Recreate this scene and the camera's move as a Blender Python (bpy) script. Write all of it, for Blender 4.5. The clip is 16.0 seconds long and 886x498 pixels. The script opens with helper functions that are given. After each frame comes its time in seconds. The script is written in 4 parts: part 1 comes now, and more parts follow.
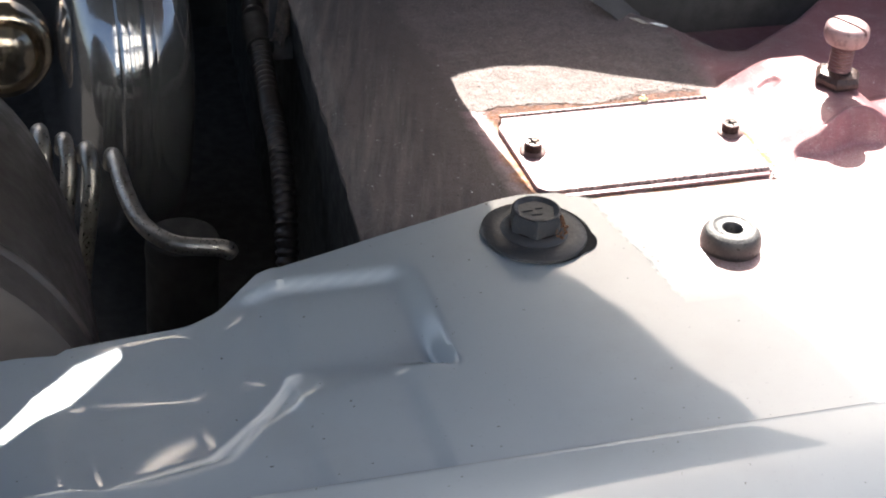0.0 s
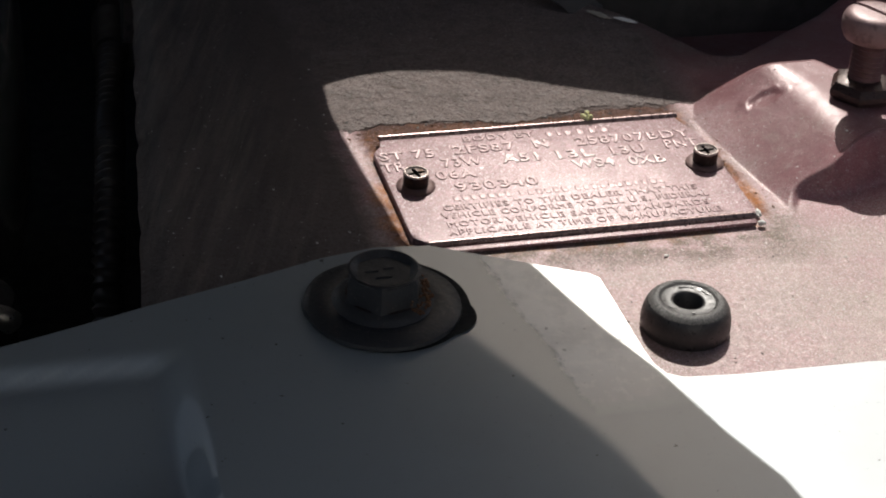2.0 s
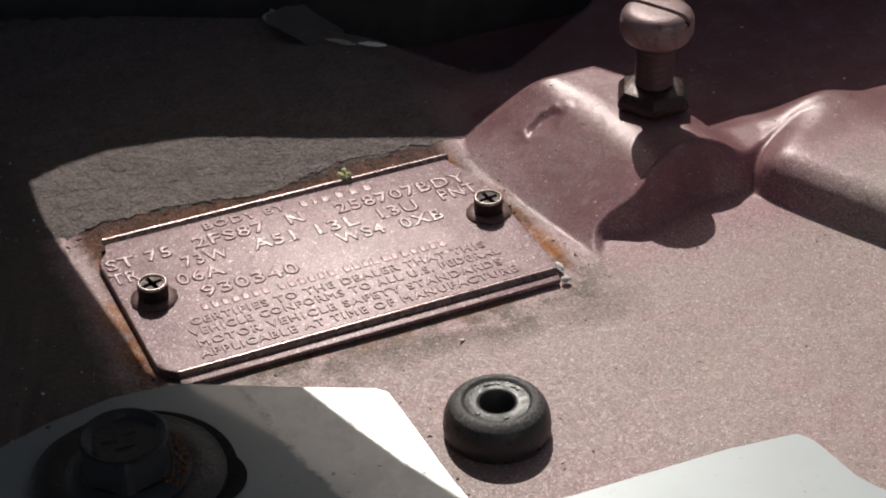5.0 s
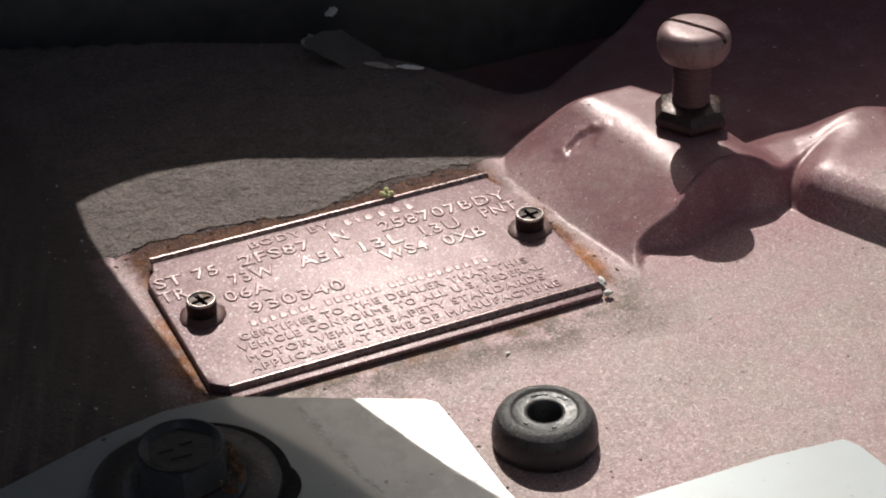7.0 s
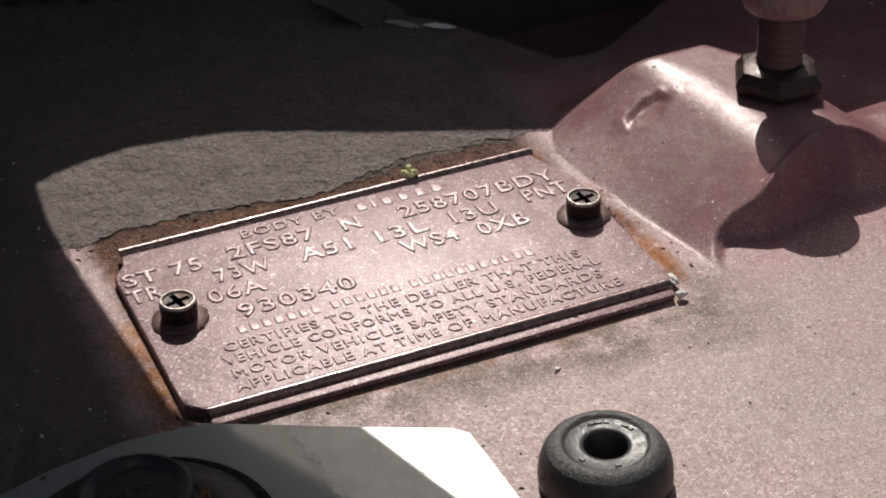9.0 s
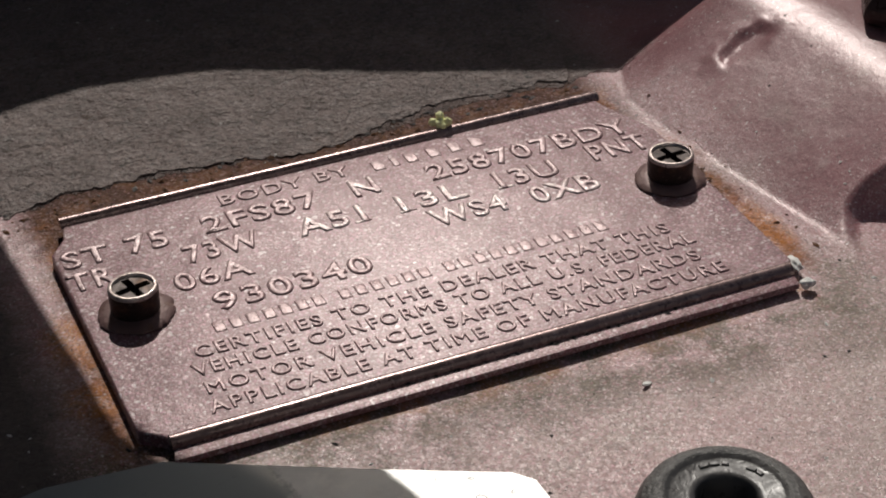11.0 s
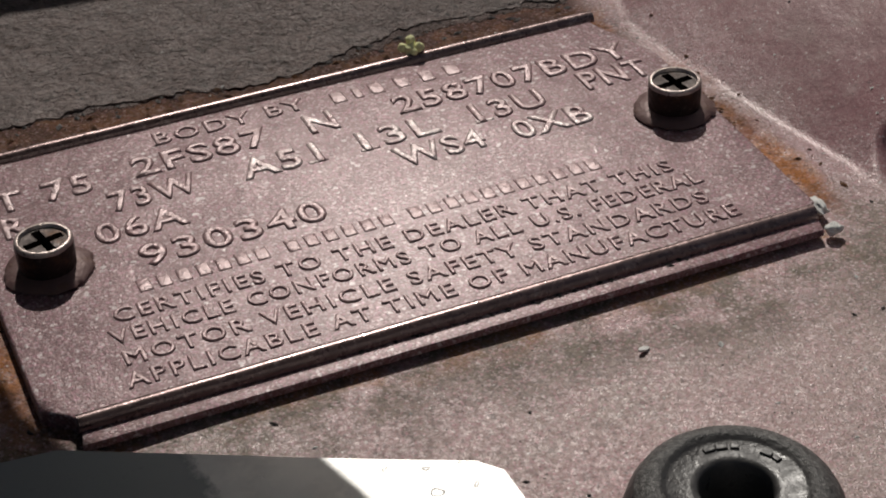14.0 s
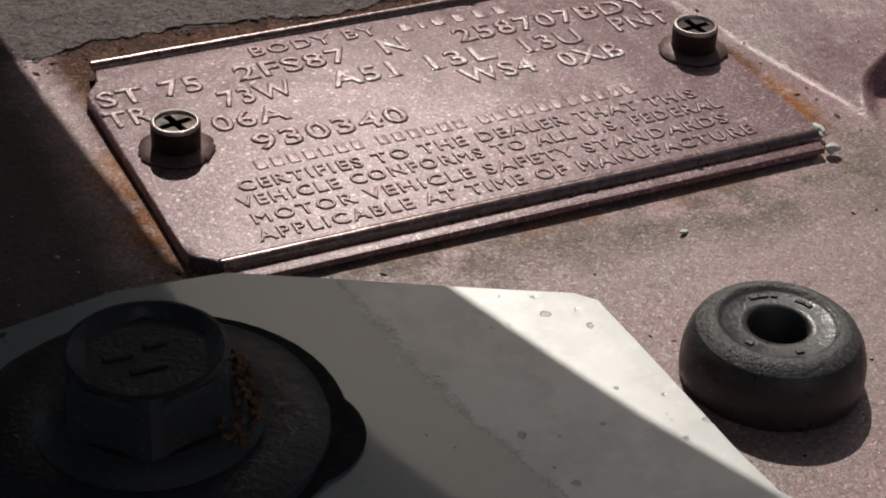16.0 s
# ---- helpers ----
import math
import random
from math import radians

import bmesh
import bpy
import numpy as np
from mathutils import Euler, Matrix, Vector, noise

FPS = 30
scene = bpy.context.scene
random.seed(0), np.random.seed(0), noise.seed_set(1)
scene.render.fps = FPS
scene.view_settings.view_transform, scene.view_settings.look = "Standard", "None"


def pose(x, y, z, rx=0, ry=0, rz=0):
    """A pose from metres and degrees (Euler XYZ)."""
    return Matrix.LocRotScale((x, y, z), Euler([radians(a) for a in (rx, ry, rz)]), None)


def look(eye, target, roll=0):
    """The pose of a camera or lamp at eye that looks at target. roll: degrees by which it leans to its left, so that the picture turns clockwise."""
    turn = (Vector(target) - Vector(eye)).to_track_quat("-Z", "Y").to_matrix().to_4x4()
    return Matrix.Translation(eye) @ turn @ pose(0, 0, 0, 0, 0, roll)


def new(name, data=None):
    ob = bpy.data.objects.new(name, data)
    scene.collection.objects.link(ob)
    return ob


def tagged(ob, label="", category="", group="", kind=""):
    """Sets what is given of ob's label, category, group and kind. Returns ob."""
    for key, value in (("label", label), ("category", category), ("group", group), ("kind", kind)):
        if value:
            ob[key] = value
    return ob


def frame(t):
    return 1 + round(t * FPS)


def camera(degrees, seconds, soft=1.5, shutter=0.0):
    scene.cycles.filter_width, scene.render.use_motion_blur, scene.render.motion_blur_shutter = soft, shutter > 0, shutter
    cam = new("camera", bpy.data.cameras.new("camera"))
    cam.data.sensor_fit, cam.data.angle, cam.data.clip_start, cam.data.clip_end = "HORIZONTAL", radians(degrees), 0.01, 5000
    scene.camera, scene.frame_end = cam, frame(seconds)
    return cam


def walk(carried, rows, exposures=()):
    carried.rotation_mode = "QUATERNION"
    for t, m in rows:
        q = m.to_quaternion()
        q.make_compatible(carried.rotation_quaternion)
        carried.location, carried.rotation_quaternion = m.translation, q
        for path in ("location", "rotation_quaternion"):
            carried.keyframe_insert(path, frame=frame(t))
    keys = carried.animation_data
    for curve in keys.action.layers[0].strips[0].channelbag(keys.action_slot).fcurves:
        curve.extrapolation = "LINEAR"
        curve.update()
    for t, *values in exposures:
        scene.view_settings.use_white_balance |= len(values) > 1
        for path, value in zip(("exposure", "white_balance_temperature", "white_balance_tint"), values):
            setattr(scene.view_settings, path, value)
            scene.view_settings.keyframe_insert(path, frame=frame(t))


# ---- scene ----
# Engine-bay corner of an old coupe: cowl shelf with a riveted body plate, fender flange, hood bumper.
# Lengths in the building functions are millimetres; MM turns them into metres.
MM = 0.001

# ---------------------------------------------------------------- camera
cam = camera(26, 16.0, soft=2.0)
walk(cam, [
    (0.0, look((-0.2744, -0.6130, 0.4138), (-0.2158, -0.4572, 0.3029), 5.09)),
    (0.5, look((-0.2041, -0.5659, 0.3566), (-0.1477, -0.4056, 0.2512), 4.58)),
    (1.0, look((-0.1669, -0.5610, 0.3375), (-0.1177, -0.3965, 0.2351), 3.06)),
    (1.5, look((-0.1269, -0.5181, 0.3139), (-0.0838, -0.3535, 0.2088), 2.57)),
    (2.0, look((-0.1290, -0.4426, 0.2897), (-0.0801, -0.2807, 0.1829), 3.76)),
    (2.5, look((-0.1480, -0.4217, 0.2972), (-0.0885, -0.2642, 0.1892), 3.07)),
    (3.0, look((-0.1173, -0.4065, 0.2799), (-0.0562, -0.2483, 0.1739), -0.60)),
    (3.5, look((-0.0983, -0.3729, 0.2779), (-0.0342, -0.2190, 0.1675), 0.08)),
    (4.0, look((-0.0904, -0.3516, 0.2717), (-0.0220, -0.2002, 0.1604), -0.07)),
    (6.5, look((-0.0963, -0.3567, 0.2796), (-0.0290, -0.2038, 0.1696), -1.75)),
    (7.0, look((-0.1013, -0.3577, 0.2733), (-0.0331, -0.2037, 0.1654), -1.63)),
    (7.5, look((-0.0970, -0.3474, 0.2626), (-0.0296, -0.1925, 0.1556), -1.65)),
    (8.0, look((-0.0883, -0.3302, 0.2566), (-0.0227, -0.1759, 0.1476), -1.87)),
    (8.5, look((-0.0825, -0.3101, 0.2371), (-0.0163, -0.1548, 0.1299), -1.44)),
    (9.0, look((-0.0698, -0.2874, 0.2212), (-0.0050, -0.1318, 0.1135), -2.11)),
    (11.5, look((-0.0335, -0.1900, 0.1515), (0.0307, -0.0356, 0.0417), -1.46)),
    (12.0, look((-0.0223, -0.1748, 0.1387), (0.0379, -0.0188, 0.0290), -2.19)),
    (12.5, look((-0.0231, -0.1681, 0.1369), (0.0383, -0.0134, 0.0261), -1.42)),
    (13.0, look((-0.0226, -0.1712, 0.1329), (0.0379, -0.0137, 0.0256), -1.78)),
    (13.5, look((-0.0228, -0.1720, 0.1369), (0.0387, -0.0164, 0.0274), -2.07)),
    (14.0, look((-0.0236, -0.1782, 0.1428), (0.0371, -0.0254, 0.0288), -2.70)),
    (14.5, look((-0.0364, -0.1830, 0.1486), (0.0287, -0.0335, 0.0328), -0.57)),
    (15.0, look((-0.0510, -0.1838, 0.1437), (0.0215, -0.0376, 0.0281), 1.73)),
    (15.5, look((-0.0600, -0.1934, 0.1521), (0.0141, -0.0472, 0.0374), 2.14)),
    (16.0, look((-0.0723, -0.2115, 0.1518), (0.0029, -0.0631, 0.0409), 2.76)),
], exposures=[(0.0, 2.5), (0.3, 1.65), (0.6, 0.7), (0.9, 0.3), (1.3, 0.12), (2.0, 0.0), (3.5, -0.42), (4.2, -0.38), (6.5, -0.58), (7.0, -0.14), (7.5, -0.12), (8.0, -0.24), (9.0, -0.28), (11.5, -0.76), (12.0, -0.84), (12.5, -0.96), (14.5, -0.94), (16.0, -0.78)])

# ---------------------------------------------------------------- light
SUN = Vector((0.24, 0.667, 0.706)).normalized()
world = bpy.data.worlds.new("sky")
scene.world = world
world.use_nodes = True
wn = world.node_tree.nodes
sky = wn.new("ShaderNodeTexSky")
sky.sky_type, sky.sun_disc = "NISHITA", False
sky.sun_elevation = math.asin(SUN.z)
sky.sun_rotation = math.atan2(SUN.x, SUN.y)
world.node_tree.links.new(sky.outputs[0], wn["Background"].inputs[0])
sky.dust_density, sky.ozone_density = 4.0, 0.4
wn["Background"].inputs[1].default_value = 0.05
sun_data = bpy.data.lights.new("sun", "SUN")
sun_data.energy, sun_data.angle, sun_data.color = 4.2, radians(0.4), (1.0, 0.95, 0.88)
sun = new("sun", sun_data)
sun.matrix_world = look(SUN * 3, (0, 0, 0))


# ---------------------------------------------------------------- materials
class Shade:
    """A small builder of node materials on one Principled shader, in object-free world millimetres."""

    def __init__(self, name, color, rough=0.5, metal=0.0, coat=0.0):
        self.mat = bpy.data.materials.new(name)
        self.mat.use_nodes = True
        self.tree = self.mat.node_tree
        self.bsdf = self.tree.nodes["Principled BSDF"]
        self.bsdf.inputs["Base Color"].default_value = (*color, 1)
        self.bsdf.inputs["Roughness"].default_value = rough
        self.bsdf.inputs["Metallic"].default_value = metal
        self.bsdf.inputs["Coat Weight"].default_value = coat
        self.bsdf.inputs["Coat Roughness"].default_value = 0.06
        geo = self.node("ShaderNodeNewGeometry")
        scale = self.node("ShaderNodeVectorMath", operation="SCALE")
        scale.inputs[3].default_value = 1000.0
        self.link(geo.outputs["Position"], scale.inputs[0])
        self.place = scale.outputs[0]
        self.color = None

    def node(self, kind, **settings):
        n = self.tree.nodes.new(kind)
        if "operation" in settings:
            n.operation = settings["operation"]
        if "data_type" in settings:
            n.data_type = settings["data_type"]
        return n

    def link(self, a, b):
        self.tree.links.new(a, b)

    def noise(self, size, detail=4, rough=0.6, stretch=(1, 1, 1), low=0.35, high=0.65, seed=0.0, turn=0.0):
        """A 0..1 pattern whose features are about size millimetres across."""
        mapping = self.node("ShaderNodeMapping")
        mapping.inputs["Scale"].default_value = stretch
        mapping.inputs["Location"].default_value = (seed * 13.7, seed * 7.1, seed * 3.3)
        if turn:
            spin = self.node("ShaderNodeVectorRotate")
            spin.inputs["Angle"].default_value = radians(turn)
            self.link(self.place, spin.inputs[0])
            self.link(spin.outputs[0], mapping.inputs[0])
        else:
            self.link(self.place, mapping.inputs[0])
        tex = self.node("ShaderNodeTexNoise")
        tex.inputs["Scale"].default_value = 1.0 / size
        tex.inputs["Detail"].default_value = detail
        tex.inputs["Roughness"].default_value = rough
        self.link(mapping.outputs[0], tex.inputs["Vector"])
        return self.ramp(tex.outputs["Fac"], low, high)

    def cells(self, size, channel, low, high, seed=0.0):
        """Grains about size millimetres across, each with a chance value of its own."""
        mapping = self.node("ShaderNodeMapping")
        mapping.inputs["Location"].default_value = (seed * 5.3, seed * 9.1, 0)
        self.link(self.place, mapping.inputs[0])
        tex = self.node("ShaderNodeTexVoronoi")
        tex.inputs["Scale"].default_value = 1.0 / size
        self.link(mapping.outputs[0], tex.inputs["Vector"])
        parts = self.node("ShaderNodeSeparateColor")
        self.link(tex.outputs["Color"], parts.inputs[0])
        return self.ramp(parts.outputs[channel], low, high)

    def ramp(self, value, low, high):
        r = self.node("ShaderNodeMapRange")
        r.inputs["From Min"].default_value, r.inputs["From Max"].default_value = low, high
        self.link(value, r.inputs["Value"])
        return r.outputs[0]

    def math(self, operation, a, b):
        m = self.node("ShaderNodeMath", operation=operation)
        for slot, v in zip(m.inputs, (a, b)):
            if isinstance(v, (int, float)):
                slot.default_value = v
            else:
                self.link(v, slot)
        return m.outputs[0]

    def axis(self, n):
        s = self.node("ShaderNodeSeparateXYZ")
        self.link(self.place, s.inputs[0])
        return s.outputs[n]

    def over(self, color, mask, strength=1.0):
        """Lays a colour over what is there, by a mask."""
        mix = self.node("ShaderNodeMix", data_type="RGBA")
        if self.color is None:
            mix.inputs[6].default_value = self.bsdf.inputs["Base Color"].default_value
        else:
            self.link(self.color, mix.inputs[6])
        mix.inputs[7].default_value = (*color, 1)
        self.link(self.math("MULTIPLY", mask, strength), mix.inputs[0])
        self.color = mix.outputs[2]
        self.link(self.color, self.bsdf.inputs["Base Color"])
        return self

    def roughness(self, mask, low, high):
        r = self.node("ShaderNodeMapRange")
        r.inputs["To Min"].default_value, r.inputs["To Max"].default_value = low, high
        self.link(mask, r.inputs["Value"])
        self.link(r.outputs[0], self.bsdf.inputs["Roughness"])
        return self

    def dull(self, mask, low=0.12, high=0.5):
        """Less shine where the mask is set."""
        r = self.node("ShaderNodeMapRange")
        r.inputs["To Min"].default_value, r.inputs["To Max"].default_value = high, low
        self.link(mask, r.inputs["Value"])
        self.link(r.outputs[0], self.bsdf.inputs["Specular IOR Level"])
        return self

    def bump(self, mask, height, strength=1.0):
        b = self.node("ShaderNodeBump")
        b.inputs["Strength"].default_value = strength
        b.inputs["Distance"].default_value = height * MM
        self.link(mask, b.inputs["Height"])
        if self.bsdf.inputs["Normal"].links:
            self.link(self.bsdf.inputs["Normal"].links[0].from_socket, b.inputs["Normal"])
        self.link(b.outputs[0], self.bsdf.inputs["Normal"])
        return self


def box_distance(s, x0, x1, y0, y1):
    """Millimetres from the rectangle on the shelf, 0 inside it."""
    x, y = s.axis(0), s.axis(1)
    dx = s.math("MAXIMUM", s.math("SUBTRACT", x0, x), s.math("SUBTRACT", x, x1))
    dy = s.math("MAXIMUM", s.math("SUBTRACT", y0, y), s.math("SUBTRACT", y, y1))
    return s.math("MAXIMUM", s.math("MAXIMUM", dx, dy), 0.0)


def coating_colours(s, coat):
    """Dark grey sandy coating over what is there, by a mask."""
    s.over((0.205, 0.16, 0.148), coat, 0.97)
    s.over((0.26, 0.205, 0.19), s.math("MULTIPLY", coat, s.noise(14, 4, low=0.45, high=0.62, seed=4)), 0.7)
    s.over((0.11, 0.088, 0.08), s.math("MULTIPLY", coat, s.noise(6, 5, 0.7, low=0.5, high=0.66, seed=46)), 0.6)
    s.over((0.05, 0.045, 0.043), s.math("MULTIPLY", coat, s.noise(1.1, 3, 0.7, low=0.52, high=0.64, seed=31)), 0.4)
    # pale cells paint the glints; the grain fades out towards the engine side
    grain = s.math("MULTIPLY", coat, s.ramp(s.axis(0), -25, 0))
    s.over((0.46, 0.41, 0.39), s.math("MULTIPLY", grain, s.cells(0.42, 0, 0.82, 1.0, 3)), 0.4)
    s.over((0.03, 0.026, 0.024), s.math("MULTIPLY", grain, s.cells(0.55, 1, 0.6, 1.0, 3)), 0.4)


def coating():
    s = Shade("sandy_grey_coating", (0.21, 0.165, 0.153), 0.46)
    coating_colours(s, 1.0)
    s.over((0.10, 0.05, 0.03), s.noise(5, 5, 0.7, low=0.62, high=0.70, seed=43), 0.5)
    s.dull(s.noise(3, 3, seed=44), 0.2, 0.5)
    s.bump(s.noise(0.9, 4, 0.75, low=0.25, high=0.75, seed=19), 0.3, 0.8)
    s.bump(s.noise(2.6, 4, 0.7, low=0.3, high=0.7, seed=42), 1.0, 0.9)
    s.bump(s.noise(7, 3, 0.6, low=0.3, high=0.7, seed=45), 0.9, 0.7)
    return s.mat


def cowl_paint():
    s = Shade("old_cowl_paint", (0.35, 0.265, 0.245), 0.5)
    s.over((0.40, 0.205, 0.22), s.noise(60, 3, low=0.36, high=0.56, seed=1), 0.85)
    s.over((0.36, 0.15, 0.175), s.noise(16, 5, 0.65, low=0.52, high=0.66, seed=57), 0.55)
    s.over((0.34, 0.155, 0.175), s.math("MULTIPLY", s.ramp(s.axis(0), 94, 122), s.noise(30, 4, low=0.3, high=0.52, seed=23)), 0.9)
    s.over((0.26, 0.215, 0.175), s.noise(26, 5, low=0.5, high=0.66, seed=2), 0.6)
    s.over((0.20, 0.15, 0.115), s.noise(38, 6, 0.7, (1, 1.6, 1), 0.54, 0.64, 34), 0.5)
    s.over((0.13, 0.10, 0.09), s.noise(7, 6, 0.75, low=0.55, high=0.75, seed=3), 0.55)
    # glossier maroon paint on the pad, greyer bare shelf away from the plate
    fresh = s.math("MULTIPLY", s.ramp(s.axis(0), 104, 116), s.ramp(s.axis(1), 2, 18))
    s.over((0.27, 0.118, 0.126), s.math("MULTIPLY", fresh, s.noise(18, 4, low=0.25, high=0.5, seed=50)), 0.8)
    s.over((0.37, 0.33, 0.28), s.math("MULTIPLY", fresh, s.noise(11, 5, 0.7, low=0.56, high=0.68, seed=51)), 0.45)
    # maroon over the folded front, deepened to put its reddish shade into the colour
    thick = s.math("MULTIPLY", s.math("MULTIPLY", s.ramp(s.axis(0), 106, 132), s.ramp(s.axis(0), 185, 165)), s.math("MULTIPLY", s.ramp(s.axis(1), -14, 2), s.ramp(s.axis(1), 26, 18)))
    s.over((0.33, 0.10, 0.12), s.math("MULTIPLY", thick, s.noise(14, 4, 0.65, low=0.22, high=0.5, seed=54)), 0.7)
    grey = s.math("MULTIPLY", s.ramp(s.math("ADD", s.axis(1), s.noise(20, 4, 0.65, (1, 1, 1), 0.0, 1.0, 52)), 2, -22), s.noise(30, 5, 0.65, low=0.34, high=0.52, seed=53))
    s.over((0.36, 0.275, 0.24), grey, 0.45)
    olive = s.math("MULTIPLY", s.math("MULTIPLY", s.ramp(s.axis(0), 70, 120), s.ramp(s.axis(1), 6, -22)), s.noise(34, 5, 0.65, low=0.3, high=0.55, seed=58))
    s.over((0.325, 0.275, 0.215), olive, 0.6)
    # olive dirt washed down below the plate, with a darker tide line
    sway = s.math("MULTIPLY", s.math("SUBTRACT", s.noise(22, 3, 0.6, low=0.0, high=1.0, seed=18), 0.5), 26.0)
    reach = s.math("ADD", s.axis(1), sway)
    below = s.math("MULTIPLY", s.math("MULTIPLY", s.ramp(reach, -24, -13), s.ramp(s.axis(1), 8, 0)), s.ramp(s.axis(0), 122, 104))
    dirt = s.math("MULTIPLY", below, s.noise(9, 5, 0.75, low=0.38, high=0.52, seed=15))
    s.over((0.155, 0.132, 0.088), dirt, 0.9)
    s.over((0.06, 0.05, 0.036), s.math("MULTIPLY", dirt, s.noise(1.6, 4, 0.75, low=0.52, high=0.62, seed=40)), 0.75)
    s.over((0.36, 0.31, 0.25), s.math("MULTIPLY", dirt, s.noise(1.1, 3, 0.7, low=0.58, high=0.68, seed=41)), 0.6)
    tide = s.math("MULTIPLY", below, s.math("MULTIPLY", s.ramp(reach, -10, -17), s.noise(7, 5, 0.75, low=0.46, high=0.64, seed=27)))
    s.over((0.085, 0.055, 0.04), tide, 0.9)
    # rust creeping out from under the plate
    ring = s.ramp(s.math("ADD", box_distance(s, -1, 97, 3, 67), s.math("MULTIPLY", s.noise(12, 4, 0.7, low=0.0, high=1.0, seed=33), 10.0)), 10.5, 6.5)
    strip = s.math("MULTIPLY", s.math("MULTIPLY", s.ramp(s.axis(1), 60, 62), s.ramp(s.axis(1), 86, 80)), s.math("MULTIPLY", s.ramp(s.axis(0), -8, -2), s.ramp(s.axis(0), 106, 98)))
    rust = s.math("MAXIMUM", strip, s.math("MULTIPLY", ring, s.noise(14, 5, 0.65, low=0.26, high=0.42, seed=6)))
    s.over((0.078, 0.038, 0.022), rust, 0.94)
    s.over((0.19, 0.092, 0.045), s.math("MULTIPLY", rust, s.noise(6, 5, 0.7, low=0.48, high=0.62, seed=28)), 0.7)
    near = s.ramp(box_distance(s, -2, 101, -4, 63), 6.0, 1.5)
    hot = s.math("MULTIPLY", near, s.noise(9, 4, 0.6, low=0.47, high=0.60, seed=8))
    s.over((0.36, 0.15, 0.05), hot, 0.75)
    # orange rust eating in at both ends of the plate
    for x0, x1, y1, seed in ((-10.5, -2.5, 33, 38), (101.0, 107.5, 47, 39)):
        end = s.math("MULTIPLY", s.math("MULTIPLY", s.ramp(s.axis(0), x0, x0 + 3.5), s.ramp(s.axis(0), x1 + 1.0, x1 - 2.5)), s.math("MULTIPLY", s.ramp(s.axis(1), y1, y1 - 8), s.ramp(s.axis(1), -2, 4)))
        end = s.math("MULTIPLY", end, s.noise(7, 5, 0.7, low=0.34, high=0.52, seed=seed))
        s.over((0.33, 0.14, 0.05), end, 0.7)
        s.over((0.12, 0.06, 0.035), s.math("MULTIPLY", end, s.noise(2.5, 4, 0.7, low=0.5, high=0.62, seed=seed + 7)), 0.7)
        rust = s.math("MAXIMUM", rust, end)
    for cx, cy, rx, ry, seed in ((-6.0, 32, 5.0, 9.0, 60), (-7.0, 16, 6.0, 5.5, 61), (105.0, 14, 4.0, 11, 62)):
        dx, dy = (s.math("ABSOLUTE", s.math("DIVIDE", s.math("SUBTRACT", s.axis(k), c), size), 0.0) for k, c, size in ((0, cx, rx), (1, cy, ry)))
        far = s.math("POWER", s.math("ADD", s.math("MULTIPLY", dx, dx), s.math("MULTIPLY", dy, dy)), 0.5)
        spot = s.ramp(s.math("ADD", far, s.noise(3.5, 5, 0.7, low=0.0, high=1.0, seed=seed)), 1.5, 1.0)
        s.over((0.48, 0.19, 0.055), spot, 0.92)
        s.over((0.13, 0.06, 0.03), s.math("MULTIPLY", spot, s.noise(1.8, 4, 0.7, low=0.5, high=0.62, seed=seed + 3)), 0.6)
    s.over((0.035, 0.022, 0.016), s.math("MULTIPLY", ring, s.noise(2.2, 4, 0.7, low=0.60, high=0.68, seed=29)), 0.8)
    # sand-textured dark grey coating that flakes off near the plate
    wave = s.math("MULTIPLY", s.math("SUBTRACT", s.noise(9, 6, 0.75, low=0.0, high=1.0, seed=16), 0.5), 13.0)
    wide = s.math("MULTIPLY", s.math("SUBTRACT", s.noise(55, 1, 0.5, low=0.0, high=1.0, seed=17), 0.5), 10.0)
    edge = s.math("ADD", s.axis(1), s.math("ADD", wave, wide))
    coat = s.math("MULTIPLY", s.ramp(edge, 72.4, 73.0), s.ramp(s.axis(0), 118, 104))
    coat = s.math("MAXIMUM", coat, s.math("MULTIPLY", s.ramp(s.axis(1), 88, 108), s.ramp(s.axis(0), 190, 140)))
    left = s.math("MULTIPLY", s.ramp(s.math("ADD", s.axis(0), wave), -10, -16), s.ramp(s.axis(1), 230, 180))
    coat = s.math("MAXIMUM", coat, left)
    coating_colours(s, coat)
    # the hood-shaded engine side is darkened further in the paint itself
    s.over((0.105, 0.083, 0.073), left, 0.6)
    streak = s.math("MULTIPLY", s.ramp(s.axis(0), -18, -40), s.noise(5, 4, 0.6, (1.0, 0.05, 1.0), 0.48, 0.7, 5, 19))
    s.over((0.27, 0.225, 0.19), streak, 0.7)
    s.over((0.07, 0.06, 0.055), s.math("MULTIPLY", s.ramp(s.axis(0), -18, -40), s.noise(4, 4, 0.65, (1.0, 0.06, 1.0), 0.48, 0.66, 55, 19)), 0.75)
    # pale dust, glints of grit painted as near-white specks, and dark specks
    matte = s.math("MAXIMUM", s.math("MULTIPLY", s.math("MAXIMUM", rust, s.math("MULTIPLY", dirt, 0.55)), 0.95), s.math("MULTIPLY", coat, 0.35))
    clean = s.math("SUBTRACT", 1.0, s.math("MAXIMUM", matte, s.math("MULTIPLY", coat, 0.9)))
    s.over((0.50, 0.40, 0.385), s.math("MULTIPLY", clean, s.noise(0.38, 2, 0.6, low=0.50, high=0.66, seed=9)), 0.42)
    s.over((0.52, 0.42, 0.41), s.math("MULTIPLY", clean, s.noise(3.2, 4, 0.7, low=0.52, high=0.68, seed=35)), 0.25)
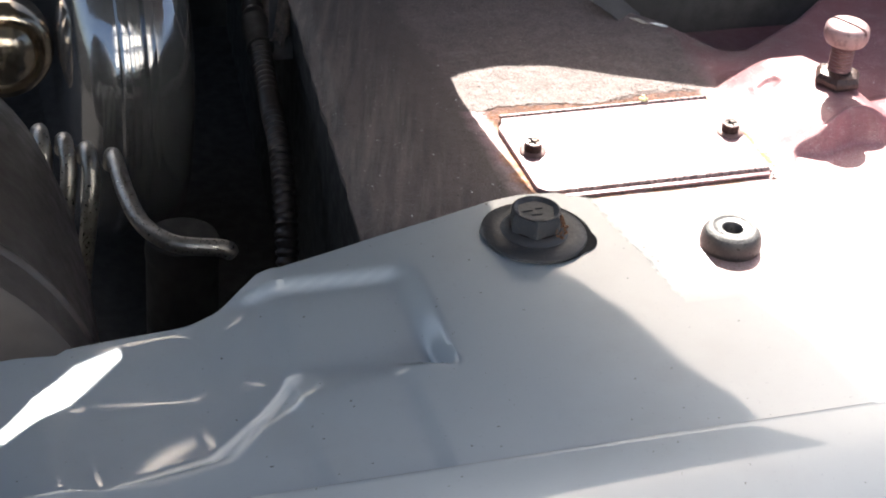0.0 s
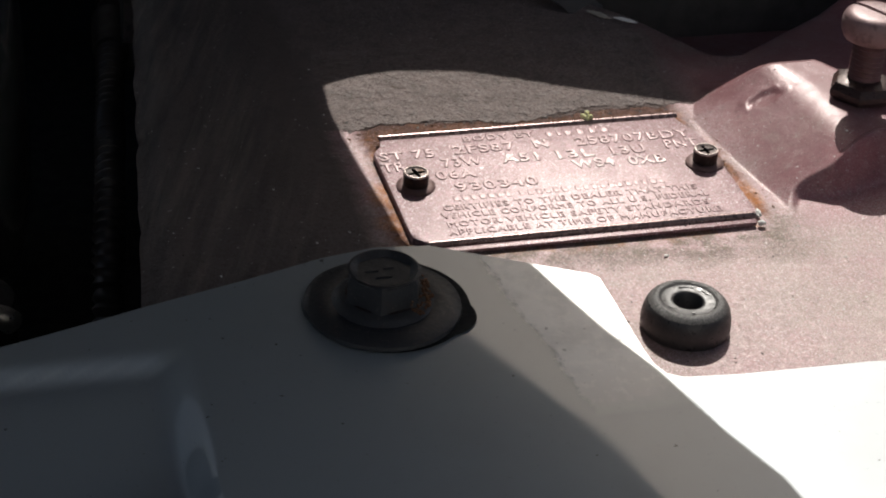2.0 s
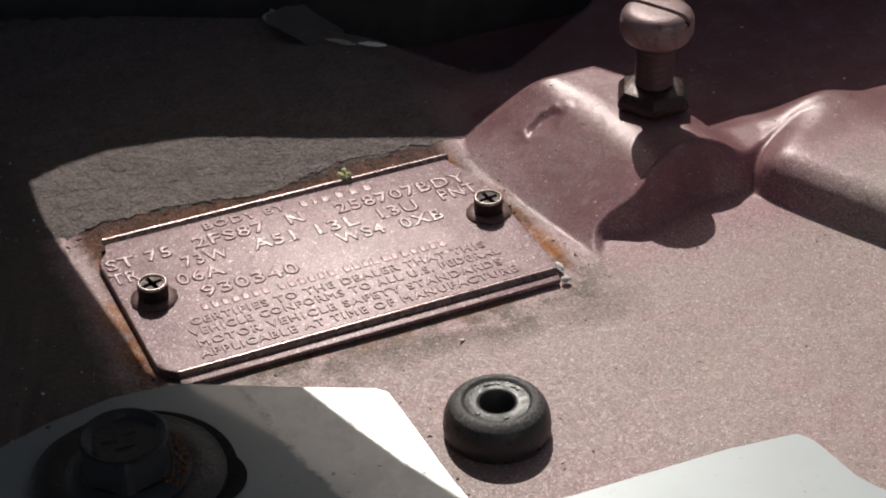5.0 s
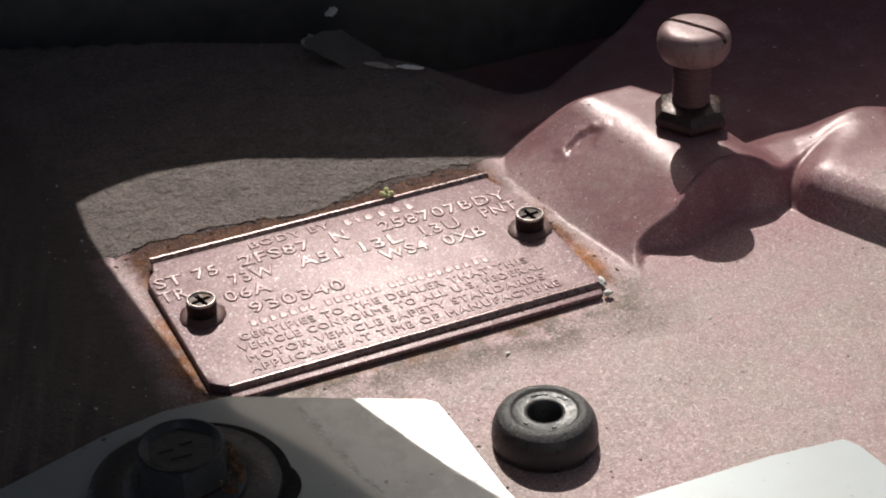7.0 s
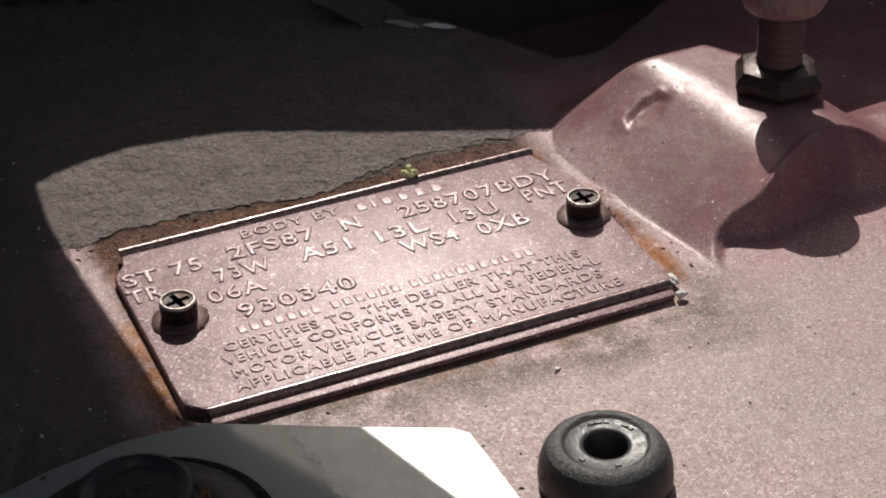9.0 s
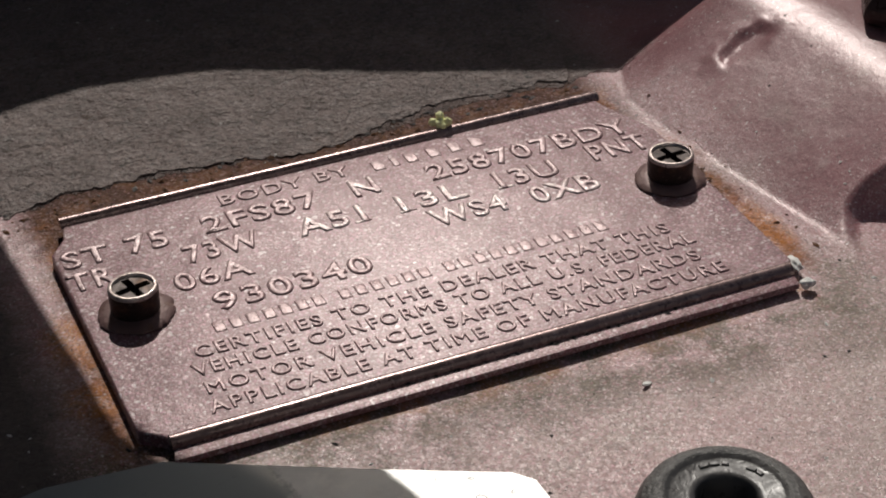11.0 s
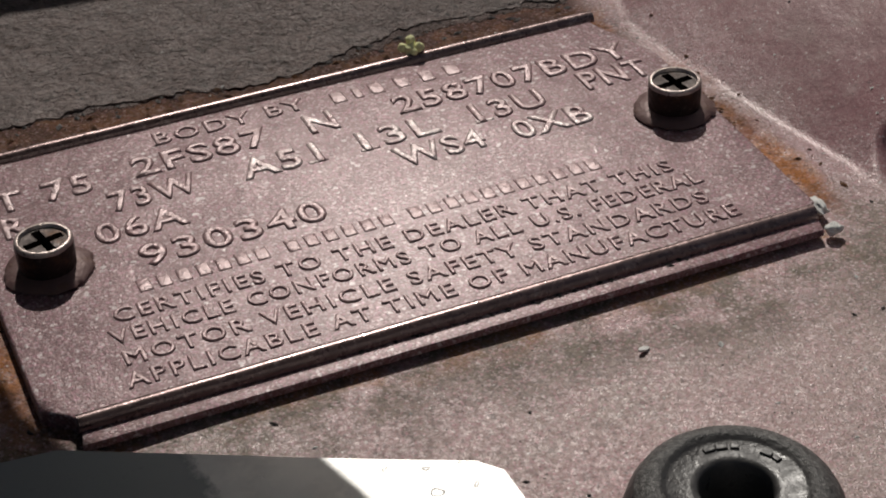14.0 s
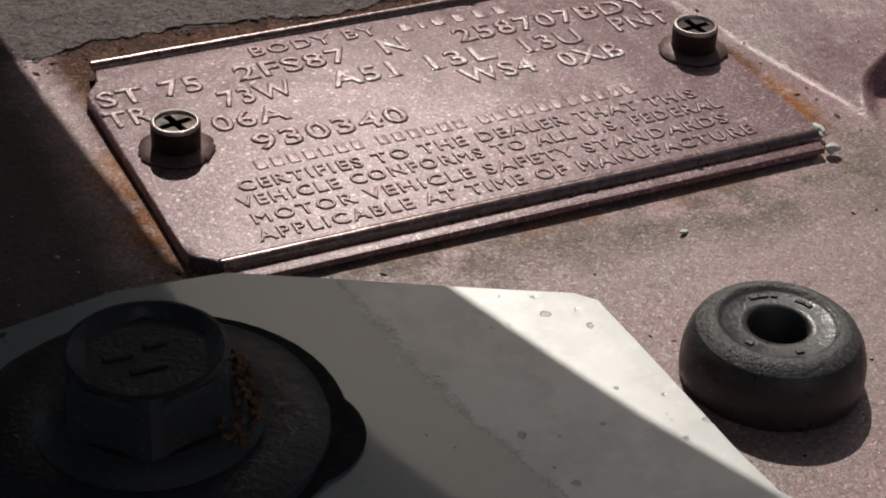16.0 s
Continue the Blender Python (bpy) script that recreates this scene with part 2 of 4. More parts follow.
    s.over((0.15, 0.10, 0.09), s.math("MULTIPLY", clean, s.noise(3.6, 4, 0.7, low=0.54, high=0.70, seed=36)), 0.4)
    s.over((0.9, 0.86, 0.84), s.math("MULTIPLY", clean, s.noise(0.55, 1, 0.5, low=0.70, high=0.74, seed=37)), 0.85)
    s.over((0.72, 0.68, 0.64), s.noise(1.3, 1, 0.5, low=0.76, high=0.785, seed=10), 0.9)
    s.over((0.09, 0.06, 0.06), s.noise(0.55, 3, 0.7, low=0.55, high=0.66, seed=11), 0.55)
    s.over((0.05, 0.04, 0.035), s.noise(2.4, 3, 0.6, low=0.68, high=0.72, seed=21), 0.6)
    s.over((0.19, 0.075, 0.086), s.math("MULTIPLY", fresh, s.noise(12, 5, 0.65, low=0.3, high=0.58, seed=56)), 0.68)
    # coarse grain of overspray and sandy coating, its sparkle painted in as cells
    bare = s.math("MULTIPLY", s.math("SUBTRACT", 1.0, coat), s.ramp(clean, -0.4, 0.8))
    bare = s.math("MULTIPLY", bare, s.math("SUBTRACT", 1.0, s.math("MULTIPLY", fresh, 0.88)))
    for size, seed, force in ((0.32, 1, 0.72), (0.7, 2, 0.14)):
        s.over((0.66, 0.52, 0.53), s.math("MULTIPLY", bare, s.cells(size, 0, 0.74, 1.0, seed)), force)
        s.over((0.10, 0.065, 0.065), s.math("MULTIPLY", bare, s.cells(size, 1, 0.68, 1.0, seed)), force * 0.85)
        s.over((0.50, 0.22, 0.27), s.math("MULTIPLY", bare, s.cells(size, 2, 0.80, 1.0, seed)), force * 0.7)
    s.roughness(s.math("SUBTRACT", s.math("MAXIMUM", matte, s.math("MULTIPLY", s.noise(0.8, 3, seed=12), 0.6)), s.math("MULTIPLY", fresh, 0.55)), 0.35, 0.8)
    s.dull(s.math("MAXIMUM", matte, s.math("MULTIPLY", fresh, 0.4)), 0.08, 0.55)
    s.bsdf.inputs["Metallic"].default_value = 0.05
    s.bump(coat, 0.45, 1.0)
    s.bump(s.math("MULTIPLY", s.math("SUBTRACT", 1.0, s.math("MULTIPLY", fresh, 0.7)), s.noise(0.25, 1, 0.5, low=0.25, high=0.75, seed=13)), 0.055, 0.85)
    s.bump(s.math("MULTIPLY", bare, s.cells(0.32, 2, 0.0, 1.0, 6)), 0.12, 0.85)
    s.bump(s.math("MULTIPLY", coat, s.noise(0.9, 4, 0.75, low=0.25, high=0.75, seed=19)), 0.45, 0.9)
    s.bump(s.math("MULTIPLY", coat, s.noise(2.0, 4, 0.7, low=0.3, high=0.7, seed=42)), 0.5, 0.8)
    s.bump(s.math("MULTIPLY", rust, s.noise(2.6, 5, 0.7, low=0.25, high=0.75, seed=30)), 0.6, 0.8)
    s.bump(s.noise(9, 4, low=0.3, high=0.7, seed=14), 0.2, 0.5)
    return s.mat


def plate_metal():
    s = Shade("painted_plate", (0.20, 0.092, 0.10), 0.45, 0.15, 0.16)
    s.over((0.245, 0.135, 0.14), s.noise(16, 4, low=0.4, high=0.65, seed=1), 0.6)
    s.over((0.21, 0.105, 0.11), s.noise(5, 5, 0.7, low=0.52, high=0.75, seed=2), 0.5)
    s.over((0.21, 0.15, 0.13), s.noise(11, 5, 0.7, low=0.56, high=0.72, seed=6), 0.45)
    s.over((0.50, 0.38, 0.38), s.noise(0.34, 2, 0.6, low=0.50, high=0.68, seed=3), 0.4)
    s.over((0.12, 0.06, 0.065), s.noise(0.36, 2, 0.6, low=0.54, high=0.68, seed=7), 0.45)
    # near-white specks and pale cells put the grain's sparkle into the colour
    s.over((0.85, 0.8, 0.78), s.noise(0.8, 1, 0.5, low=0.765, high=0.79, seed=8), 0.9)
    s.over((0.6, 0.5, 0.48), s.noise(6, 6, 0.8, (1, 2.5, 1), 0.63, 0.70, 11), 0.4)
    s.over((0.66, 0.53, 0.54), s.cells(0.3, 0, 0.68, 1.0, 4), 0.65)
    s.over((0.09, 0.045, 0.05), s.cells(0.3, 1, 0.66, 1.0, 4), 0.65)
    s.over((0.46, 0.20, 0.27), s.cells(0.36, 2, 0.78, 1.0, 4), 0.5)
    s.over((0.85, 0.8, 0.8), s.cells(0.5, 0, 0.955, 0.985, 5), 0.5)
    s.roughness(s.noise(0.6, 3, seed=4), 0.38, 0.52)
    s.bsdf.inputs["Specular IOR Level"].default_value = 0.55
    s.bsdf.inputs["Coat Roughness"].default_value = 0.36
    s.bump(s.noise(0.24, 1, 0.5, low=0.3, high=0.7, seed=5), 0.03, 0.85)
    s.bump(s.cells(0.3, 2, 0.0, 1.0, 6), 0.09, 0.8)
    s.bump(s.noise(1.1, 3, 0.6, low=0.3, high=0.7, seed=12), 0.06, 0.5)
    s.bump(s.noise(14, 2, low=0.3, high=0.7, seed=9), 0.5, 0.6)
    return s.mat


def worn_edge_metal():
    s = Shade("worn_rail_metal", (0.215, 0.15, 0.145), 0.26, 0.58)
    s.over((0.09, 0.065, 0.06), s.noise(4, 5, 0.7, low=0.5, high=0.66, seed=2), 0.4)
    s.over((0.5, 0.42, 0.4), s.noise(1.2, 3, low=0.58, high=0.7, seed=3), 0.5)
    s.roughness(s.noise(2, 3, seed=4), 0.2, 0.36)
    s.bump(s.noise(0.8, 3, low=0.3, high=0.7, seed=5), 0.03, 0.5)
    return s.mat


def letter_metal(name="raised_letter_paint", worn=0.12):
    s = Shade(name, (0.25, 0.135, 0.14), 0.36, 0.2, 0.2)
    s.bsdf.inputs["Coat Roughness"].default_value = 0.36
    s.bsdf.inputs["Specular IOR Level"].default_value = 0.6
    s.over((0.35, 0.23, 0.23), s.noise(22, 3, low=0.48, high=0.62, seed=2), 0.5)
    s.over((0.18, 0.09, 0.095), s.noise(0.8, 3, 0.7, low=0.5, high=0.68, seed=3), 0.5)
    s.over((0.72, 0.63, 0.61), s.noise(2.4, 3, 0.6, low=0.36, high=0.58, seed=6), worn)
    s.over((0.56, 0.44, 0.45), s.cells(0.36, 0, 0.70, 1.0, 4), 0.35)
    s.over((0.12, 0.06, 0.07), s.cells(0.36, 1, 0.70, 1.0, 4), 0.4)
    s.bump(s.noise(0.9, 3, low=0.3, high=0.7, seed=5), 0.12, 0.8)
    return s.mat


def black_oxide(name, color=(0.035, 0.03, 0.028), rust=0.5, rough=0.42, metal=0.7):
    s = Shade(name, color, rough, metal)
    s.over((0.13, 0.065, 0.035), s.noise(3.5, 5, 0.7, low=0.52, high=0.68, seed=2), rust)
    s.over((0.15, 0.122, 0.108), s.noise(0.8, 3, low=0.6, high=0.72, seed=3), 0.6)
    s.roughness(s.noise(1.5, 4, seed=4), rough - 0.1, rough + 0.15)
    s.bump(s.noise(0.8, 3, low=0.3, high=0.7, seed=5), 0.1, 0.6)
    return s.mat


def fender_paint():
    s = Shade("grey_fender_paint", (0.30, 0.33, 0.345), 0.45, 0.05, 0.6)
    s.over((0.33, 0.36, 0.372), s.noise(70, 2, low=0.3, high=0.7, seed=1), 0.6)
    s.over((0.22, 0.215, 0.205), s.noise(45, 4, 0.6, low=0.5, high=0.8, seed=2), 0.25)
    s.over((0.09, 0.10, 0.10), s.noise(1.6, 5, 0.75, low=0.62, high=0.74, seed=7), 0.35)
    # ragged pale patch, bolt to outer side: bright reflection put into colour, with pits
    along = s.math("MULTIPLY", s.math("ADD", s.axis(1), 30.0), 0.13)
    ragged = s.math("MULTIPLY", s.math("SUBTRACT", s.noise(7, 6, 0.75, low=0.0, high=1.0, seed=15), 0.5), 9.0)
    bare = s.ramp(s.math("ADD", s.math("ADD", s.axis(0), along), ragged), 7.2, 8.6)
    bare = s.math("MULTIPLY", bare, s.math("MULTIPLY", s.ramp(s.axis(0), 44, 34), s.ramp(s.axis(1), -100, -78)))
    s.over((0.82, 0.81, 0.785), bare, 0.95)
    s.over((0.62, 0.615, 0.595), s.math("MULTIPLY", bare, s.noise(7, 4, 0.6, low=0.44, high=0.66, seed=11)), 0.7)
    s.over((0.88, 0.86, 0.82), s.math("MULTIPLY", bare, s.noise(3.2, 4, 0.65, low=0.54, high=0.68, seed=12)), 0.6)
    s.over((0.07, 0.055, 0.045), s.math("MULTIPLY", bare, s.noise(2.0, 0, 0.5, low=0.80, high=0.82, seed=13)), 0.45)
    s.over((0.07, 0.065, 0.06), s.noise(2.4, 2, 0.5, low=0.745, high=0.77, seed=3), 0.8)
    s.roughness(s.math("MULTIPLY", bare, s.noise(4, 4, 0.6, low=0.2, high=0.7, seed=4)), 0.43, 0.3)
    s.link(s.math("SUBTRACT", 0.85, s.math("MULTIPLY", bare, 0.6)), s.bsdf.inputs["Coat Weight"])
    s.link(s.math("SUBTRACT", 0.28, s.math("MULTIPLY", bare, 0.2)), s.bsdf.inputs["Metallic"])
    s.link(s.math("ADD", s.math("MULTIPLY", bare, 0.3), 0.2), s.bsdf.inputs["Specular IOR Level"])
    s.bump(s.math("MULTIPLY", bare, s.noise(2.0, 0, 0.5, low=0.83, high=0.77, seed=13)), 0.12, 0.7)
    s.bump(s.noise(2.0, 4, low=0.2, high=0.8, seed=5), 0.03, 0.3)
    return s.mat


def rubber(name, color=(0.028, 0.028, 0.028), rough=0.45):
    s = Shade(name, color, rough)
    s.over((0.085, 0.082, 0.078), s.noise(3, 5, 0.7, low=0.5, high=0.72, seed=1), 0.6)
    s.over((0.2, 0.19, 0.175), s.noise(0.7, 2, low=0.66, high=0.73, seed=2), 0.5)
    s.roughness(s.noise(2, 4, seed=3), rough - 0.12, rough + 0.15)
    s.bump(s.noise(0.6, 3, low=0.3, high=0.7, seed=4), 0.06, 0.6)
    return s.mat


def scuffed():
    """Rubber rubbed grey in fine specks."""
    s = Shade("scuffed_rubber", (0.05, 0.048, 0.047), 0.42)
    s.over((0.17, 0.165, 0.158), s.noise(0.8, 4, 0.7, low=0.44, high=0.64, seed=1), 0.65)
    s.over((0.36, 0.345, 0.33), s.noise(0.35, 2, 0.6, low=0.58, high=0.68, seed=2), 0.5)
    s.bump(s.noise(0.6, 4, 0.7, low=0.3, high=0.7, seed=4), 0.15, 0.8)
    return s.mat


def maroon_screw():
    s = Shade("overspray_maroon_steel", (0.30, 0.195, 0.195), 0.42, 0.12)
    s.over((0.09, 0.05, 0.045), s.noise(4, 5, 0.7, low=0.5, high=0.68, seed=2), 0.7)
    s.over((0.42, 0.34, 0.33), s.noise(1.0, 3, low=0.6, high=0.7, seed=3), 0.5)
    s.bump(s.noise(0.8, 3, low=0.3, high=0.7, seed=5), 0.1, 0.6)
    return s.mat


def plain(name, color, rough=0.5, metal=0.0, size=8.0, other=None, coat=0.0):
    s = Shade(name, color, rough, metal, coat)
    s.over(other or tuple(c * 0.55 for c in color), s.noise(size, 4, 0.65, low=0.45, high=0.68, seed=1), 0.7)
    s.roughness(s.noise(size * 0.4, 3, seed=2), max(rough - 0.1, 0.03), rough + 0.12)
    s.bump(s.noise(size * 0.2, 3, seed=3), 0.08, 0.35)
    return s.mat


FLANGE = black_oxide("maroon_rusty_flange", (0.15, 0.085, 0.08), 0.6, 0.5, 0.2)
RIM = plain("bare_worn_steel", (0.52, 0.44, 0.41), 0.36, 0.6, 2, (0.3, 0.22, 0.2))
# shaft a darker maroon than the head: its shaded side put into the colour
SHAFT = black_oxide("shaded_rusty_maroon", (0.16, 0.075, 0.075), 0.6, 0.42, 0.2)
NUT = black_oxide("rusty_maroon_nut", (0.06, 0.038, 0.035), 0.6, 0.34, 0.35)
COAT = coating()
COWL, PLATE, RAIL, LETTER = cowl_paint(), plate_metal(), worn_edge_metal(), letter_metal()
RUBBED = letter_metal("rubbed_letter_paint", 0.75)
OXIDE, BOLT = black_oxide("rusty_black_screw", (0.03, 0.022, 0.02)), black_oxide("black_bolt", (0.042, 0.043, 0.047), 0.12, 0.4, 0.3)
FENDER, RUBBER, MAROON = fender_paint(), rubber("grey_black_rubber", (0.045, 0.043, 0.043), 0.38), maroon_screw()
BLACK = plain("black_gloss_paint", (0.36, 0.36, 0.365), 0.08, 0.78, 30, (0.42, 0.42, 0.425), 1.0)
STEEL = plain("dull_steel_tube", (0.36, 0.34, 0.31), 0.35, 0.8, 4)
BRASS = plain("yellowed_zinc", (0.62, 0.53, 0.42), 0.14, 0.95, 16)
# near-black matte; on the bay walls it puts their shade into the colour
DARK = plain("near_black_matte", (0.022, 0.02, 0.018), 0.7, 0.0, 20)
PLASTIC = plain("brown_black_plastic", (0.045, 0.036, 0.032), 0.42, 0.0, 25)
HOODMAT = plain("hood_underside", (0.10, 0.115, 0.12), 0.55, 0.0, 60)
ASPHALT = plain("asphalt", (0.055, 0.054, 0.052), 0.9, 0.0, 12)
# near-black that stands in for the shade inside holes, slots and gaps
HOLE = plain("black_gap", (0.006, 0.006, 0.006), 0.85, 0.0, 5)
CAULK = plain("white_sealer", (0.80, 0.79, 0.76), 0.6, 0.0, 3)
BUD = plain("yellow_green_bud", (0.95, 0.95, 0.5), 0.6, 0.0, 2)
RUST = plain("flaky_rust", (0.16, 0.075, 0.035), 0.9, 0.0, 2, (0.05, 0.03, 0.022))
WORN = scuffed()
# dark grey, lifted from near-black to carry the haze over the back panel
DARK_GREY = plain("dark_grey_panel", (0.085, 0.08, 0.078), 0.75, 0.0, 18)
CHIP = plain("grey_coating_chip", (0.15, 0.138, 0.13), 0.6, 0.0, 3)
PALE = plain("pale_reflector_paint", (0.82, 0.81, 0.78), 0.7, 0.0, 300, (0.72, 0.71, 0.68))
LEAF = plain("dry_leaf", (0.42, 0.38, 0.32), 0.7, 0.0, 3)


# ---------------------------------------------------------------- building helpers
def part(name, bm, material, parent=None, label="", smooth=None):
    """Links a bmesh, given in millimetres, as one mesh object under a thing or a part."""
    mesh = bpy.data.meshes.new(name)
    bmesh.ops.recalc_face_normals(bm, faces=bm.faces)
    bm.transform(Matrix.Scale(MM, 4))
    bm.to_mesh(mesh)
    bm.free()
    mesh.materials.append(material)
    if smooth is not None:
        mesh.shade_smooth()
        mesh.set_sharp_from_angle(angle=radians(smooth))
    ob = new(name, mesh)
    ob.parent = parent
    if label:
        tagged(ob, label)
    return ob


def thing(name, label, category, at=(0, 0, 0), group="", kind=""):
    """An Empty at the foot of a thing, in millimetres."""
    ob = new(name)
    ob.empty_display_size = 0.01
    ob.location = Vector(at) * MM
    return tagged(ob, label, category, group, kind)


def lathe(profile, steps=48, axis="Z", squash=None, caps=True):
    """A turned body from (radius, height) pairs."""
    bm = bmesh.new()
    rings = []
    for r, z in profile:
        ring = []
        for k in range(steps):
            a = 2 * math.pi * k / steps
            rr = r * (squash(a, z) if squash else 1)
            ring.append(bm.verts.new((rr * math.cos(a), rr * math.sin(a), z)))
        rings.append(ring)
    for a, b in zip(rings, rings[1:]):
        for k in range(steps):
            bm.faces.new((a[k], a[(k + 1) % steps], b[(k + 1) % steps], b[k]))
    for ring in (rings[0], rings[-1]):
        if caps and profile[0][0] > 1e-6:
            bm.faces.new(ring)
    if axis == "X":
        bm.transform(Matrix.Rotation(radians(90), 4, "Y"))
    if axis == "Y":
        bm.transform(Matrix.Rotation(radians(-90), 4, "X"))
    return bm


def tube(points, radius, steps=14, ribs=0.0, pitch=3.0):
    """A round tube along a smooth line through the points; ribs makes it a corrugated hose."""
    pts = [Vector(p) for p in points]
    line = []
    for i in range(len(pts) - 1):
        p0, p1 = pts[max(i - 1, 0)], pts[i]
        p2, p3 = pts[i + 1], pts[min(i + 2, len(pts) - 1)]
        n = max(6, int((p2 - p1).length / (pitch / 3 if ribs else 4)))
        for k in range(n):
            u = k / n
            line.append(0.5 * (2 * p1 + (p2 - p0) * u + (2 * p0 - 5 * p1 + 4 * p2 - p3) * u * u + (3 * p1 - p0 - 3 * p2 + p3) * u ** 3))
    line.append(pts[-1])
    bm = bmesh.new()
    rings, up, run = [], Vector((0.31, 0.17, 0.93)), 0.0
    for i, p in enumerate(line):
        d = (line[min(i + 1, len(line) - 1)] - line[max(i - 1, 0)]).normalized()
        a = d.cross(up).normalized()
        b = a.cross(d).normalized()
        up = b
        if i:
            run += (p - line[i - 1]).length
        r = radius + ribs * math.sin(2 * math.pi * run / pitch)
        rings.append([bm.verts.new(p + r * (math.cos(t) * a + math.sin(t) * b)) for t in [2 * math.pi * k / steps for k in range(steps)]])
    for a, b in zip(rings, rings[1:]):
        for k in range(steps):
            bm.faces.new((a[k], a[(k + 1) % steps], b[(k + 1) % steps], b[k]))
    bm.faces.new(rings[0])
    bm.faces.new(rings[-1])
    return bm


def slab(outline, z0, z1, bevel=0.0, segments=2):
    """A flat plate with the given outline, from z0 up to z1."""
    bm = bmesh.new()
    low = [bm.verts.new((x, y, z0)) for x, y in outline]
    high = [bm.verts.new((x, y, z1)) for x, y in outline]
    top = bm.faces.new(high)
    bm.faces.new(low)
    n = len(outline)
    for k in range(n):
        bm.faces.new((low[k], low[(k + 1) % n], high[(k + 1) % n], high[k]))
    bmesh.ops.recalc_face_normals(bm, faces=bm.faces)
    if bevel:
        bmesh.ops.bevel(bm, geom=list(top.edges), offset=bevel, segments=segments, profile=0.5, affect="EDGES")
    return bm


def recessed(profile, outline, depth, steps=48):
    """A turned body whose flat top has a recess of the given outline; the profile ends at the top's rim."""
    bm = lathe([(0.01, profile[0][1])] + profile, steps)
    z = profile[-1][1]
    rim = [v for v in bm.verts if abs(v.co.z - z) < 1e-3 and abs(math.hypot(v.co.x, v.co.y) - profile[-1][0]) < 1e-4]
    bmesh.ops.delete(bm, geom=[f for f in bm.faces if len(f.verts) == steps and abs(f.calc_center_median().z - z) < 1e-3], context="FACES_ONLY")
    rim.sort(key=lambda v: math.atan2(v.co.y, v.co.x))
    top = [bm.verts.new((x, y, z)) for x, y in outline]
    low = [bm.verts.new((0.85 * x, 0.85 * y, z - depth)) for x, y in outline]
    edges = []
    for ring in (rim, top):
        for k in range(len(ring)):
            pair = (ring[k], ring[(k + 1) % len(ring)])
            edges.append(bm.edges.get(pair) or bm.edges.new(pair))
    bmesh.ops.triangle_fill(bm, edges=edges, use_beauty=True, normal=(0, 0, 1))
    for k in range(len(top)):
        j = (k + 1) % len(top)
        bm.faces.new((top[k], top[j], low[j], low[k]))
    bm.faces.new(low)
    return bm


def cross(r, w, turn):
    pts = [(r, -w), (r, w), (w, w), (w, r), (-w, r), (-w, w), (-r, w), (-r, -w), (-w, -w), (-w, -r), (w, -r), (w, -w)]
    c, s = math.cos(radians(turn)), math.sin(radians(turn))
    return [(x * c - y * s, x * s + y * c) for x, y in pts]


def step(v, a, b):
    """A smooth step from 0 at a to 1 at b."""
    u = min(max((v - a) / (b - a), 0.0), 1.0)
    return u * u * (3 - 2 * u)


def hill(x, y, cx, cy, rx, ry):
    return math.exp(-((x - cx) / rx) ** 2 - ((y - cy) / ry) ** 2)


# ---------------------------------------------------------------- cowl shelf
SHELF = -2.2
GUTTER = [(-120, 214), (-9, 211), (44, 188), (87, 165), (110, 138), (128, 104), (139, 103), (180, 129), (205, 150), (240, 172), (330, 172)]


def between(points, v):
    """Straight lines through the points."""
    for (a, p), (b, q) in zip(points, points[1:]):
        if v <= b:
            return p + (q - p) * max(v - a, 0) / (b - a)
    return points[-1][1]


def cowl_left(y):
    """The shelf's engine-side edge, which runs a little askew."""
    return -83 + 0.11 * (y + 17) + 1.3 * noise.noise(Vector((0.0, y / 13, 1.0)))


